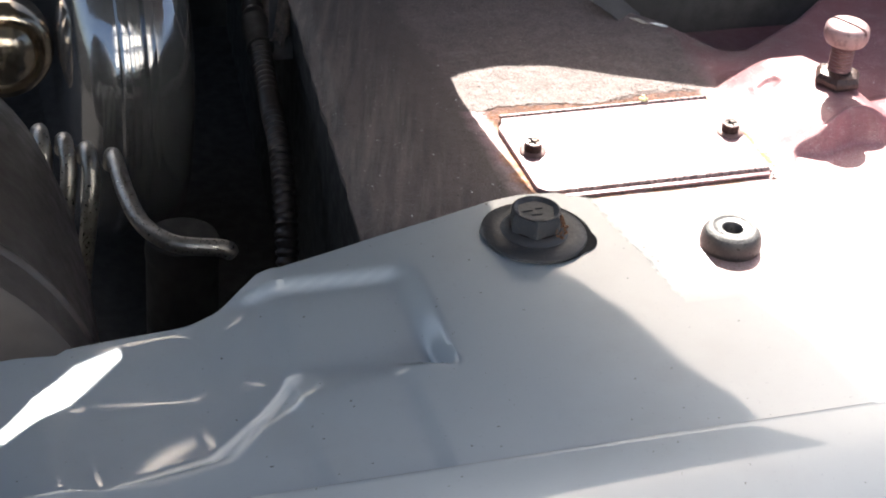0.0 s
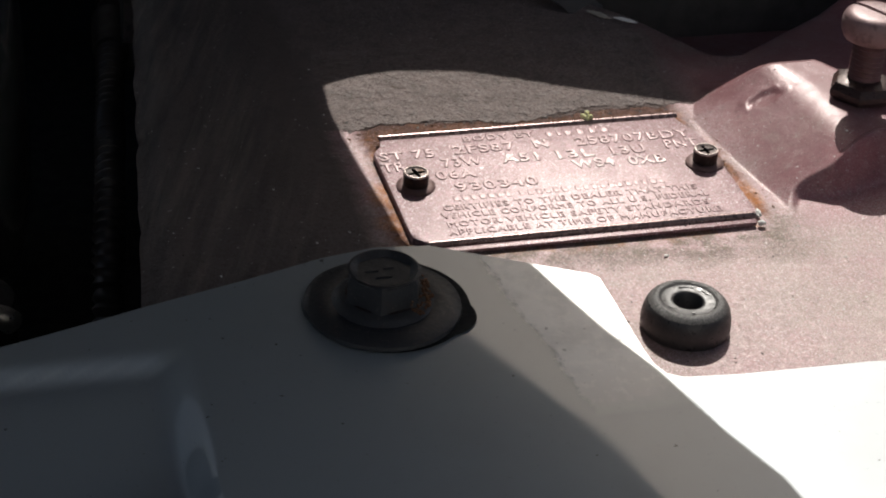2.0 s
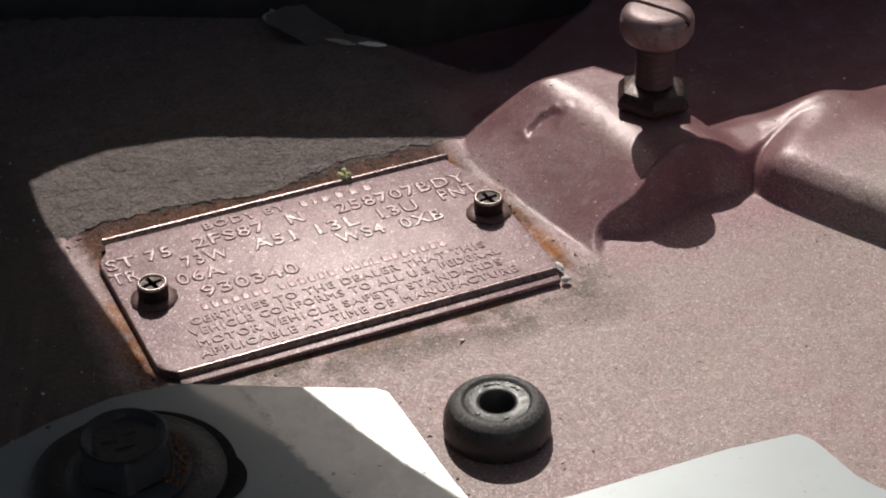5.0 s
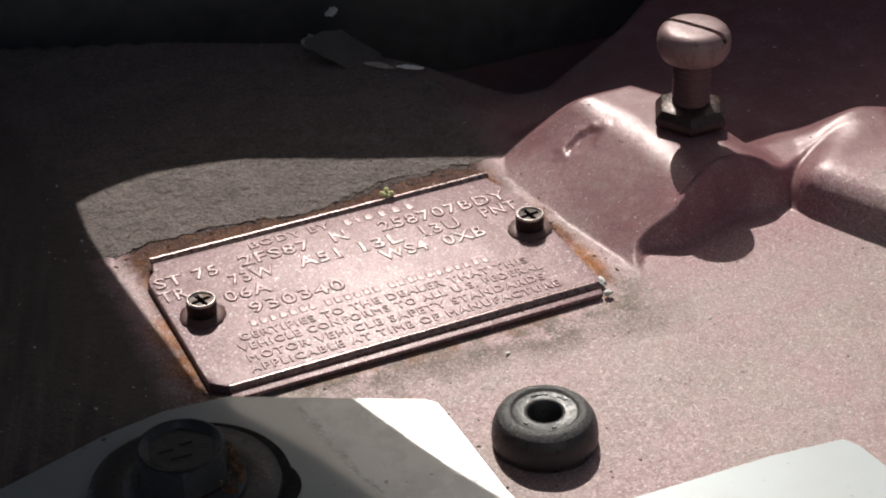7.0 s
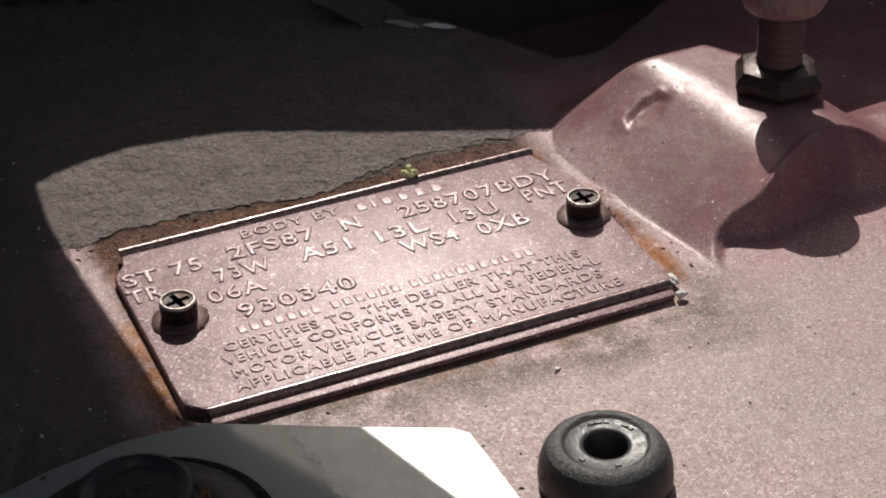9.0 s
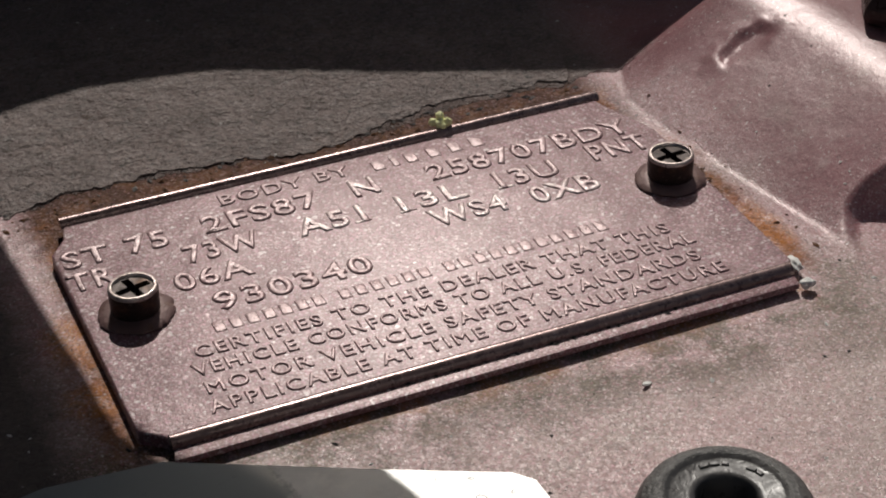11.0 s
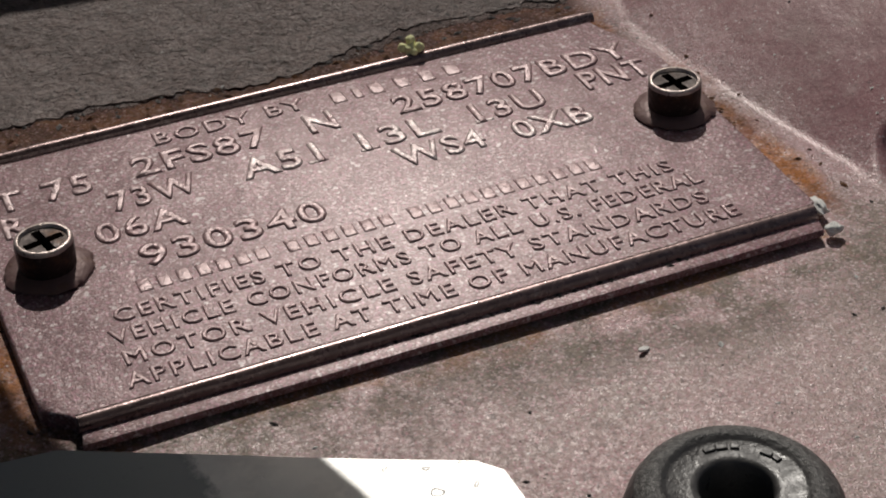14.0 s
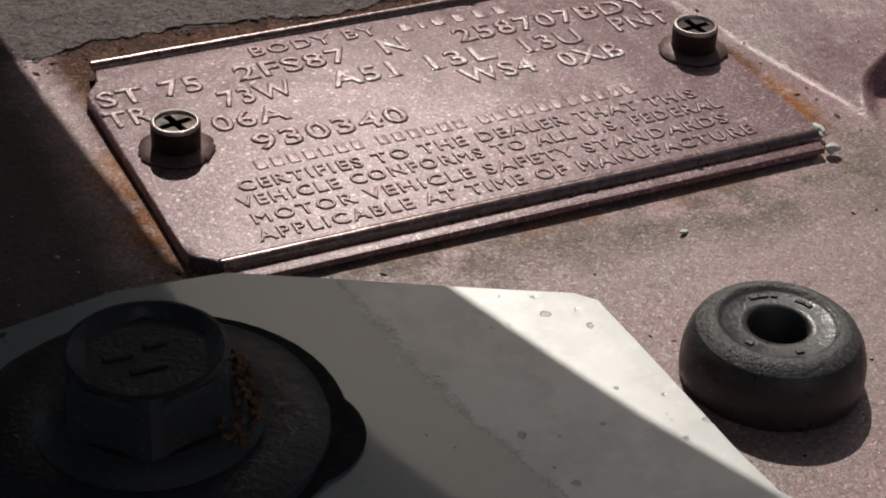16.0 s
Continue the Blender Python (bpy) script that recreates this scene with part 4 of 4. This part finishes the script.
def fender_bolt():
    t = thing("fender_bolt", "black hexagonal flange bolt with a big washer clamping the fender", "bolt", (-24.3, -45.2, FZ + 0.3))
    rag = lambda a, z: 1 + 0.012 * noise.noise(Vector((3 * math.cos(a), 3 * math.sin(a), z))) + 0.006 * noise.noise(Vector((11 * math.cos(a), 11 * math.sin(a), z)))
    washer = lathe([(0.01, 0.02), (20.0, 0.02), (20.6, 0.7), (20.4, 1.7), (18.8, 2.5), (14.5, 2.7), (11.5, 2.4), (10.8, 2.2), (0.01, 2.2)], 96, squash=rag)
    part("washer", washer, BOLT, t, smooth=40)
    collar = lathe([(0.01, 2.1), (13.0, 2.1), (13.2, 2.7), (12.2, 3.4), (11.0, 4.4), (0.01, 4.6)], 48)
    part("flange", collar, BOLT, t, smooth=40)
    hexagon = lambda a, z: 1 if z < 3.3 else (1.0 if z > 11.3 else 0.97 * math.cos(math.pi / 6) / math.cos((a % (math.pi / 3)) - math.pi / 6) + 0.03)
    head = lathe([(0.01, 3.2), (10.6, 3.2), (10.6, 3.8), (10.2, 10.2), (9.9, 11.2), (9.3, 12.0), (8.7, 12.2), (8.2, 11.9), (7.7, 10.9), (0.01, 10.7)], 72, squash=hexagon)
    head.transform(Matrix.Rotation(radians(14), 4, "Z"))
    hexagonal = part("hex_head", head, BOLT, t, smooth=28)
    for dx, dy, w in ((-3.0, 1.0, 3.4), (1.6, 1.8, 2.6), (-0.5, -2.2, 4.2)):
        m = slab([(dx - w / 2, dy - 0.35), (dx + w / 2, dy - 0.35), (dx + w / 2, dy + 0.35), (dx - w / 2, dy + 0.35)], 10.6, 11.15, 0.15)
        part("maker_mark", m, BOLT, hexagonal)
    rust = lathe([(0.01, 3.9), (9.9, 3.9), (10.3, 4.3), (9.6, 4.8), (0.01, 4.8)], 40, squash=lambda a, z: 0.97 + 0.06 * noise.noise(Vector((math.cos(a) * 2, math.sin(a) * 2, z))))
    part("rust_ring", rust, OXIDE, hexagonal, "crusty rust around the head", smooth=60)
    crust = bmesh.new()
    rnd = random.Random(8)
    for _ in range(90):
        a = radians(rnd.uniform(-62, 18))
        q, size = rnd.uniform(10.2, 12.8), rnd.uniform(0.2, 0.62)
        lump = bmesh.ops.create_icosphere(crust, subdivisions=1, radius=size)["verts"]
        bmesh.ops.transform(crust, matrix=Matrix.Translation((q * math.cos(a), q * math.sin(a), 3.4 + rnd.uniform(0, 1.6 + 4 * (12.6 - q) / 2.4))) @ Matrix.Diagonal((1, 1.3, 0.7, 1)), verts=lump)
    tagged(part("rust_crust", crust, RUST, hexagonal, smooth=60), "flaky brown rust beside the head", kind="stuff")
    # black discs for the dark of the slotted hole and the gap past the washer
    slot = lathe([(0.01, 0.05), (9.4, 0.05), (9.9, 0.12), (9.4, 0.2), (0.01, 0.2)], 36)
    slot.transform(Matrix.Translation((13.5, -6.0, 0)))
    part("slotted_hole", slot, HOLE, t, "black disc for the dark end of a slotted hole")
    nick = lathe([(0.01, 0.05), (20.9, 0.05), (21.6, 0.12), (20.9, 0.22), (0.01, 0.22)], 48)
    nick.transform(Matrix.Translation((1.6, 1.0, 0)))
    part("gap_disc", nick, HOLE, t, "black disc for the dark gap beside the washer")
    return t


fender_bolt()


# ---------------------------------------------------------------- unseen raised hood, its outline cut to the shade it casts
def hood():
    q, n = Vector((85, 362, 135)), Vector((0.25, 0, 0.97)).normalized()
    edge = [(66, -210, 11), (57, -165, 11), (52, -131, 11), (45, -112, 11), (37.5, -85, 11), (30, -65, 11), (25.5, -50, 11), (20, -31, 11), (-5.5, 6, -2), (-6.5, 25, -2), (-8, 46, -2), (-9.5, 67, -2), (-10, 84, -2),
            (-8.5, 103, -2), (2, 107, -2), (16, 109.5, -2), (37, 106, -2), (64, 93.5, -2), (98, 76.5, -2), (112, 72, -2), (136, 77, 12), (150, 79, 12), (168, 63, 11), (178, 46, 8), (190, 39, 6), (206, 42, 6), (225, 48, 7), (420, 59, 0)]
    pts = [Vector(p) + SUN * (n.dot(q - Vector(p)) / n.dot(SUN)) for p in edge]
    down = lambda x, y: Vector((x, y, q.z - n.x * (x - q.x) / n.z))
    ring = pts + [down(620, 900), down(-120, 620), down(-260, 330), down(-900, 330), down(-900, -70), down(45, -90)]
    # slot added in the hood to let a streak of sun onto the fender
    slot = [Vector(p) + SUN * (n.dot(q - Vector(p)) / n.dot(SUN)) for p in ((-236, -101, 3), (-219, -81, 3), (-203, -68, 3), (-187, -63, 3), (-186, -67, 3), (-199, -77, 3), (-217, -91, 3), (-232, -104, 3))]
    bm = bmesh.new()
    for lift in (0, -1.2):
        loops = [[bm.verts.new(p + n * lift) for p in pts_] for pts_ in (ring, slot)]
        edges = [bm.edges.new((v[k], v[(k + 1) % len(v)])) for v in loops for k in range(len(v))]
        bmesh.ops.triangle_fill(bm, edges=edges, use_beauty=True, normal=n)
        if lift == 0:
            upper = loops
    for high, low in zip(upper, loops):
        for k in range(len(high)):
            bm.faces.new((low[k], low[(k + 1) % len(low)], high[(k + 1) % len(low)], high[k]))
    ob = part("raised_hood", bm, HOODMAT)
    return tagged(ob, "open grey hood propped up over the engine bay", "hood", kind="structure")


hood()


# ---------------------------------------------------------------- engine bay
def brake_booster():
    t = thing("brake_booster", "glossy black round brake booster in the engine bay", "booster", (-130, 308, -80))
    front = [(0.01, -33), (55, -33), (80, -32), (94, -27), (100, -18), (101, -10), (103.5, -9), (104, -7), (104, -5), (0.01, -5)]
    rear = [(0.01, 4), (105, 4), (105, 6), (104.5, 8), (101, 9), (100, 18), (93, 27), (70, 33), (0.01, 34)]
    part("front_shell", lathe(front, 96, "X"), BLACK, t, smooth=40)
    part("rear_shell", lathe(rear, 96, "X"), BLACK, t, smooth=40)
    part("clamp_band", lathe([(90, -4.9), (100.5, -4.9), (101, -3), (101, 2), (100.5, 3.9), (90, 3.9)], 96, "X", caps=False), BLACK, t, smooth=40)
    return t


brake_booster()


def brake_lines():
    for k, (x, y) in enumerate(((-184, 178), (-174, 168), (-165, 158), (-154, 150))):
        t = thing("brake_line", "dull steel brake line with a bent end", "pipe", (x, y, -59), "brake lines")
        if k < 3:
            run = [(0, 8, -6), (0, 4, 2), (0, -4, 3), (0, -13, -4), (-3, -20, -22), (-8, -24, -60), (-12, -24, -120)]
        else:
            run = [(0, 8, -6), (0, 4, 2), (0, -8, 4), (1, -28, 0), (5, -48, -4), (16, -64, -5), (36, -70, -6), (40, -70, -9)]
        part("pipe", tube(run, 4.0), STEEL, t, smooth=60)


brake_lines()


def canister():
    t = thing("canister", "dull black canister standing below the brake lines", "canister", (-128, 119, -287))
    part("body", lathe([(0.01, 0), (16, 0), (17, 4), (17, 194), (0.01, 194)], 48), DARK, t, smooth=40)
    part("lid", lathe([(0.01, 194), (17.4, 194), (17.6, 196), (17.3, 202), (16.5, 204), (15, 204.6), (0.01, 204.6)], 48), DARK, t, smooth=40)


canister()


def corrugated_hose():
    t = thing("corrugated_hose", "black corrugated cable hose along the firewall", "hose", (-71, 168, -57))
    part("hose", tube([(14, 130, 14), (8, 80, 6), (2, 30, 0), (-4, -20, -6), (-10, -60, -30), (-14, -90, -90)], 5.0, 16, 0.9, 4.4), PLASTIC, t, smooth=60)
    part("collar", tube([(9.2, 92, 7.7), (8, 80, 6), (6.9, 68, 4.9)], 7.2, 20), DARK, t, "dull taped collar", smooth=50)


corrugated_hose()


def duct():
    t = thing("plastic_duct", "brown-black curved plastic duct beside the engine", "duct", (-287, 23, -50))
    t.rotation_euler.z = radians(-4)
    prof = [(0.01, -84), (96, -84), (101, -80), (103, -60), (103, 0), (101, 45), (95, 80), (82, 108), (60, 125), (32, 134), (0.01, 137)]
    part("shell", lathe(prof, 72, "Y"), PLASTIC, t, smooth=40)
    part("rolled_edge", lathe([(102.6, -62), (104.2, -61), (104.6, -59), (104.2, -57), (102.4, -56)], 72, "Y", caps=False), PLASTIC, t, smooth=60)


duct()


def cap():
    t = thing("filler_cap", "yellowed metal cap by the brake booster", "cap", (-190, 268, -62))
    part("dome", lathe([(0.01, 24), (23, 24), (26, 20), (26, 3), (24, 0), (21, -1), (19.5, 1.5), (18, 2), (15, -3), (8, -6), (0.01, -7)], 64, "Y"), BRASS, t, smooth=40)


cap()


def bay_walls():
    bm = bmesh.new()
    bmesh.ops.create_cube(bm, size=1)
    bm.transform(Matrix.Translation((-330, 240, -212)) @ Matrix.Diagonal((860, 660, 10, 1)))
    tagged(part("bay_floor", bm, DARK), "near-black floor of the engine bay", "engine bay", kind="structure")
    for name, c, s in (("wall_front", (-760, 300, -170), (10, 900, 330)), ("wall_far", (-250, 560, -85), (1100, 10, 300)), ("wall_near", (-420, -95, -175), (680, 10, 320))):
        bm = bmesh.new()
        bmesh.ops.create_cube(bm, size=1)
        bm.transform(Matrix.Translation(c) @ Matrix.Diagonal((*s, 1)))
        tagged(part(name, bm, DARK), "near-black inner panel of the engine bay", "engine bay", kind="structure")


bay_walls()


def back_panel():
    bm = bmesh.new()
    prof = [(236, -60), (238, 6), (244, 14), (262, 18), (290, 30), (330, 70), (420, 150), (700, 200)]
    rows = []
    for i in range(41):
        x = -60 + 473 * i / 40
        rows.append([bm.verts.new((x, y + (1 if y < 300 else 0) * (-40 * step(x, 60, 160)), z + 1.5 * noise.noise(Vector((x / 30, y / 30, 5))))) for y, z in prof])
    for a, b in zip(rows, rows[1:]):
        for k in range(len(a) - 1):
            bm.faces.new((a[k], a[k + 1], b[k + 1], b[k]))
    tagged(part("cowl_back_panel", bm, DARK_GREY, smooth=50), "dark grey panel behind the cowl gutter", "panel", kind="structure")


back_panel()

def reflector_panels():
    """Unseen tall stand of pale panels, added to put highlights on the glossy parts."""
    fence = thing("reflector_panels", "unseen tall stand of pale panels added for the glossy parts to reflect", "fence", kind="structure")
    for x in range(-480, 700, 400):
        for z in range(-860, 1620, 400):
            bm = bmesh.new()
            bmesh.ops.create_cube(bm, size=1)
            bm.transform(Matrix.Translation((x + 145, -1530, z + 140)) @ Matrix.Diagonal((290, 30, 280, 1)))
            part("panel", bm, PALE, fence)
        bm = bmesh.new()
        bmesh.ops.create_cube(bm, size=1)
        bm.transform(Matrix.Translation((x + 345, -1565, 380)) @ Matrix.Diagonal((130, 40, 2560, 1)))
        part("post", bm, DARK_GREY, fence)


reflector_panels()

bm = bmesh.new()
bmesh.ops.create_grid(bm, x_segments=8, y_segments=8, size=60000)
bm.transform(Matrix.Translation((0, 0, -900)))
tagged(part("ground", bm, ASPHALT), "grey asphalt ground under the car", "ground", kind="structure")


# ---------------------------------------------------------------- small bits
def sealer():
    t = thing("sealer_blob", "white sealer smears at the corner of the plate", "sealer", (101.6, 0, -0.9))
    for k, (x, y, w, h) in enumerate(((0.3, 1.4, 1.1, 1.9), (-0.6, -4.2, 1.2, 0.9))):
        bm = bmesh.new()
        bmesh.ops.create_icosphere(bm, subdivisions=3, radius=1.0)
        for v in bm.verts:
            v.co *= 1 + 0.45 * noise.noise(v.co * 1.9 + Vector((k, 0, 0)))
            v.co.x, v.co.y, v.co.z = x + v.co.x * w, y + v.co.y * h, v.co.z * 0.8
        part("blob", bm, CAULK, t, smooth=60)


def bud():
    t = thing("flower_bud", "tiny yellow-green bud lying on the plate rail", "bud", (68.3, 62.6, 0.9))
    for k, (x, y, z, r) in enumerate(((0, 0, 0.6, 1.0), (1.2, -0.5, 0.8, 0.8), (-1.0, 0.6, 0.7, 0.8), (0.3, 0.7, 1.6, 0.8), (0.2, -0.9, 0.4, 0.6))):
        bm = bmesh.new()
        bmesh.ops.create_icosphere(bm, subdivisions=2, radius=r)
        for v in bm.verts:
            v.co *= 1 + 0.3 * noise.noise(v.co * 2 + Vector((k, 0, 0)))
        bm.transform(Matrix.Translation((x, y, z)))
        part("petal", bm, BUD, t)


sealer()
bud()


def grit(name, material, label, count, seed, box, size, on_plate=None):
    """Loose chips on the shelf, too many to count."""
    rnd = random.Random(seed)
    verts, faces = [], []
    while len(faces) < count * 8:
        x, y = rnd.uniform(box[0], box[1]), rnd.uniform(box[2], box[3])
        if on_plate is None and -5 < x < 103 and -6 < y < 64:
            continue
        r = size * (0.35 + 1.1 * rnd.random() ** 3)
        z = (cowl_height(x, y) if on_plate is None else on_plate) + 0.12 * r
        a = rnd.uniform(0, 6.28)
        ca, sa = math.cos(a), math.sin(a)
        lo = rnd.uniform(0.9, 1.5)
        k = len(verts)
        for ux, uy, uz in ((1, 0, 0), (-1, 0, 0), (0, 0.7, 0), (0, -0.7, 0), (0.1, 0.1, 0.45), (0, 0, -0.3)):
            px, py = ux * r * lo, uy * r
            verts.append(((x + px * ca - py * sa) * MM, (y + px * sa + py * ca) * MM, (z + uz * r) * MM))
        for t in ((0, 2, 4), (2, 1, 4), (1, 3, 4), (3, 0, 4), (2, 0, 5), (1, 2, 5), (3, 1, 5), (0, 3, 5)):
            faces.append(tuple(k + i for i in t))
    mesh = bpy.data.meshes.new(name)
    mesh.from_pydata(verts, [], faces)
    mesh.materials.append(material)
    return tagged(new(name, mesh), label, "grit", kind="stuff")


grit("pale_grit", CAULK, "pale sand grains and paint chips scattered on the cowl", 220, 4, (-70, 240, -90, 120), 0.42)
grit("dark_grit", DARK, "dark dirt crumbs scattered on the cowl", 300, 5, (-70, 240, -90, 90), 0.34)
grit("paint_specks", CAULK, "pale paint specks on the cowl shelf", 90, 21, (75, 190, -75, 20), 0.3)
grit("grit_by_bumper", DARK, "dark crumbs gathered round the rubber bumper", 60, 6, (42, 78, -68, -30), 0.45)


grit("rust_flakes", RUST, "crusty rust flakes along the upper rail of the plate", 150, 7, (-8, 98, 63.5, 71), 0.6)
grit("rust_crumbs", RUST, "rust crumbs beside the end of the plate", 26, 8, (103, 110, 4, 62), 0.5)
grit("coating_chips", CHIP, "lifted grey coating chips along the flaked edge", 260, 12, (-10, 100, 69, 80), 0.55)
grit("lip_dirt", DARK, "dirt crumbs lodged under the lower rail of the plate", 70, 9, (34, 80, -2.6, -1.7), 0.38, -0.45)
grit("plate_specks", DARK, "dark specks lying on the plate", 24, 10, (2, 98, 3, 58), 0.3, 0.0)
grit("screw_rust", RUST, "rust crumbs round the plate screw", 40, 11, (102.6, 104.2, 26, 37), 0.55, -1.9)


def leaf(x, y, z, length, width, turn, tilt, material, name, label, category):
    rnd = random.Random(int(x * 7 + y))
    bm = bmesh.new()
    n = 8
    left, right = [], []
    for k in range(n + 1):
        u = k / n
        w = width * math.sin(math.pi * min(max(u, 0.06), 0.94)) ** 0.8 * (0.75 + 0.5 * rnd.random())
        px = (u - 0.5) * length
        bend = 0.25 * width * math.cos(3 * u)
        left.append([bm.verts.new((px, -w / 2, bend + h)) for h in (0.3, 0.0)])
        right.append([bm.verts.new((px, w / 2, bend + 0.12 * w + h)) for h in (0.3, 0.0)])
    for k in range(n):
        a, b, c, d = left[k], left[k + 1], right[k + 1], right[k]
        for quad in ((a[0], b[0], c[0], d[0]), (a[1], b[1], c[1], d[1]), (a[0], b[0], b[1], a[1]), (d[0], c[0], c[1], d[1])):
            bm.faces.new(quad)
    for a, d in ((left[0], right[0]), (left[n], right[n])):
        bm.faces.new((a[0], d[0], d[1], a[1]))
    bm.transform(Matrix.Rotation(radians(turn), 4, "Z") @ Matrix.Rotation(radians(tilt), 4, "X"))
    t = thing(name, label, category, (x, y, z))
    part("blade", bm, material, t)


leaf(107, 134, -1.4, 8.5, 1.8, -25, 8, CAULK, "paint_flake", "pale curled paint flake at the gutter edge", "flake")
leaf(67, -15, SHELF + 0.18, 1.7, 0.75, 15, 0, CAULK, "paint_flake", "tiny pale paint flake lying on the cowl", "flake")
leaf(110, 209.5, -15, 6.5, 3.4, 15, 70, CAULK, "paint_flake", "pale paint flake stuck on the dark grey panel", "flake")
leaf(99, 140, -1.6, 9, 2.2, -35, 5, LEAF, "dry_leaf", "crumpled dry leaf scrap at the gutter edge", "leaf")
leaf(88, 163, -1.4, 13, 7, 10, 12, LEAF, "dry_leaf", "crumpled pale leaf scrap at the gutter edge", "leaf")
leaf(92, 152, -0.6, 24, 15, -20, 10, DARK_GREY, "tar_flap", "torn dark flap of sound-deadening mat", "flap")
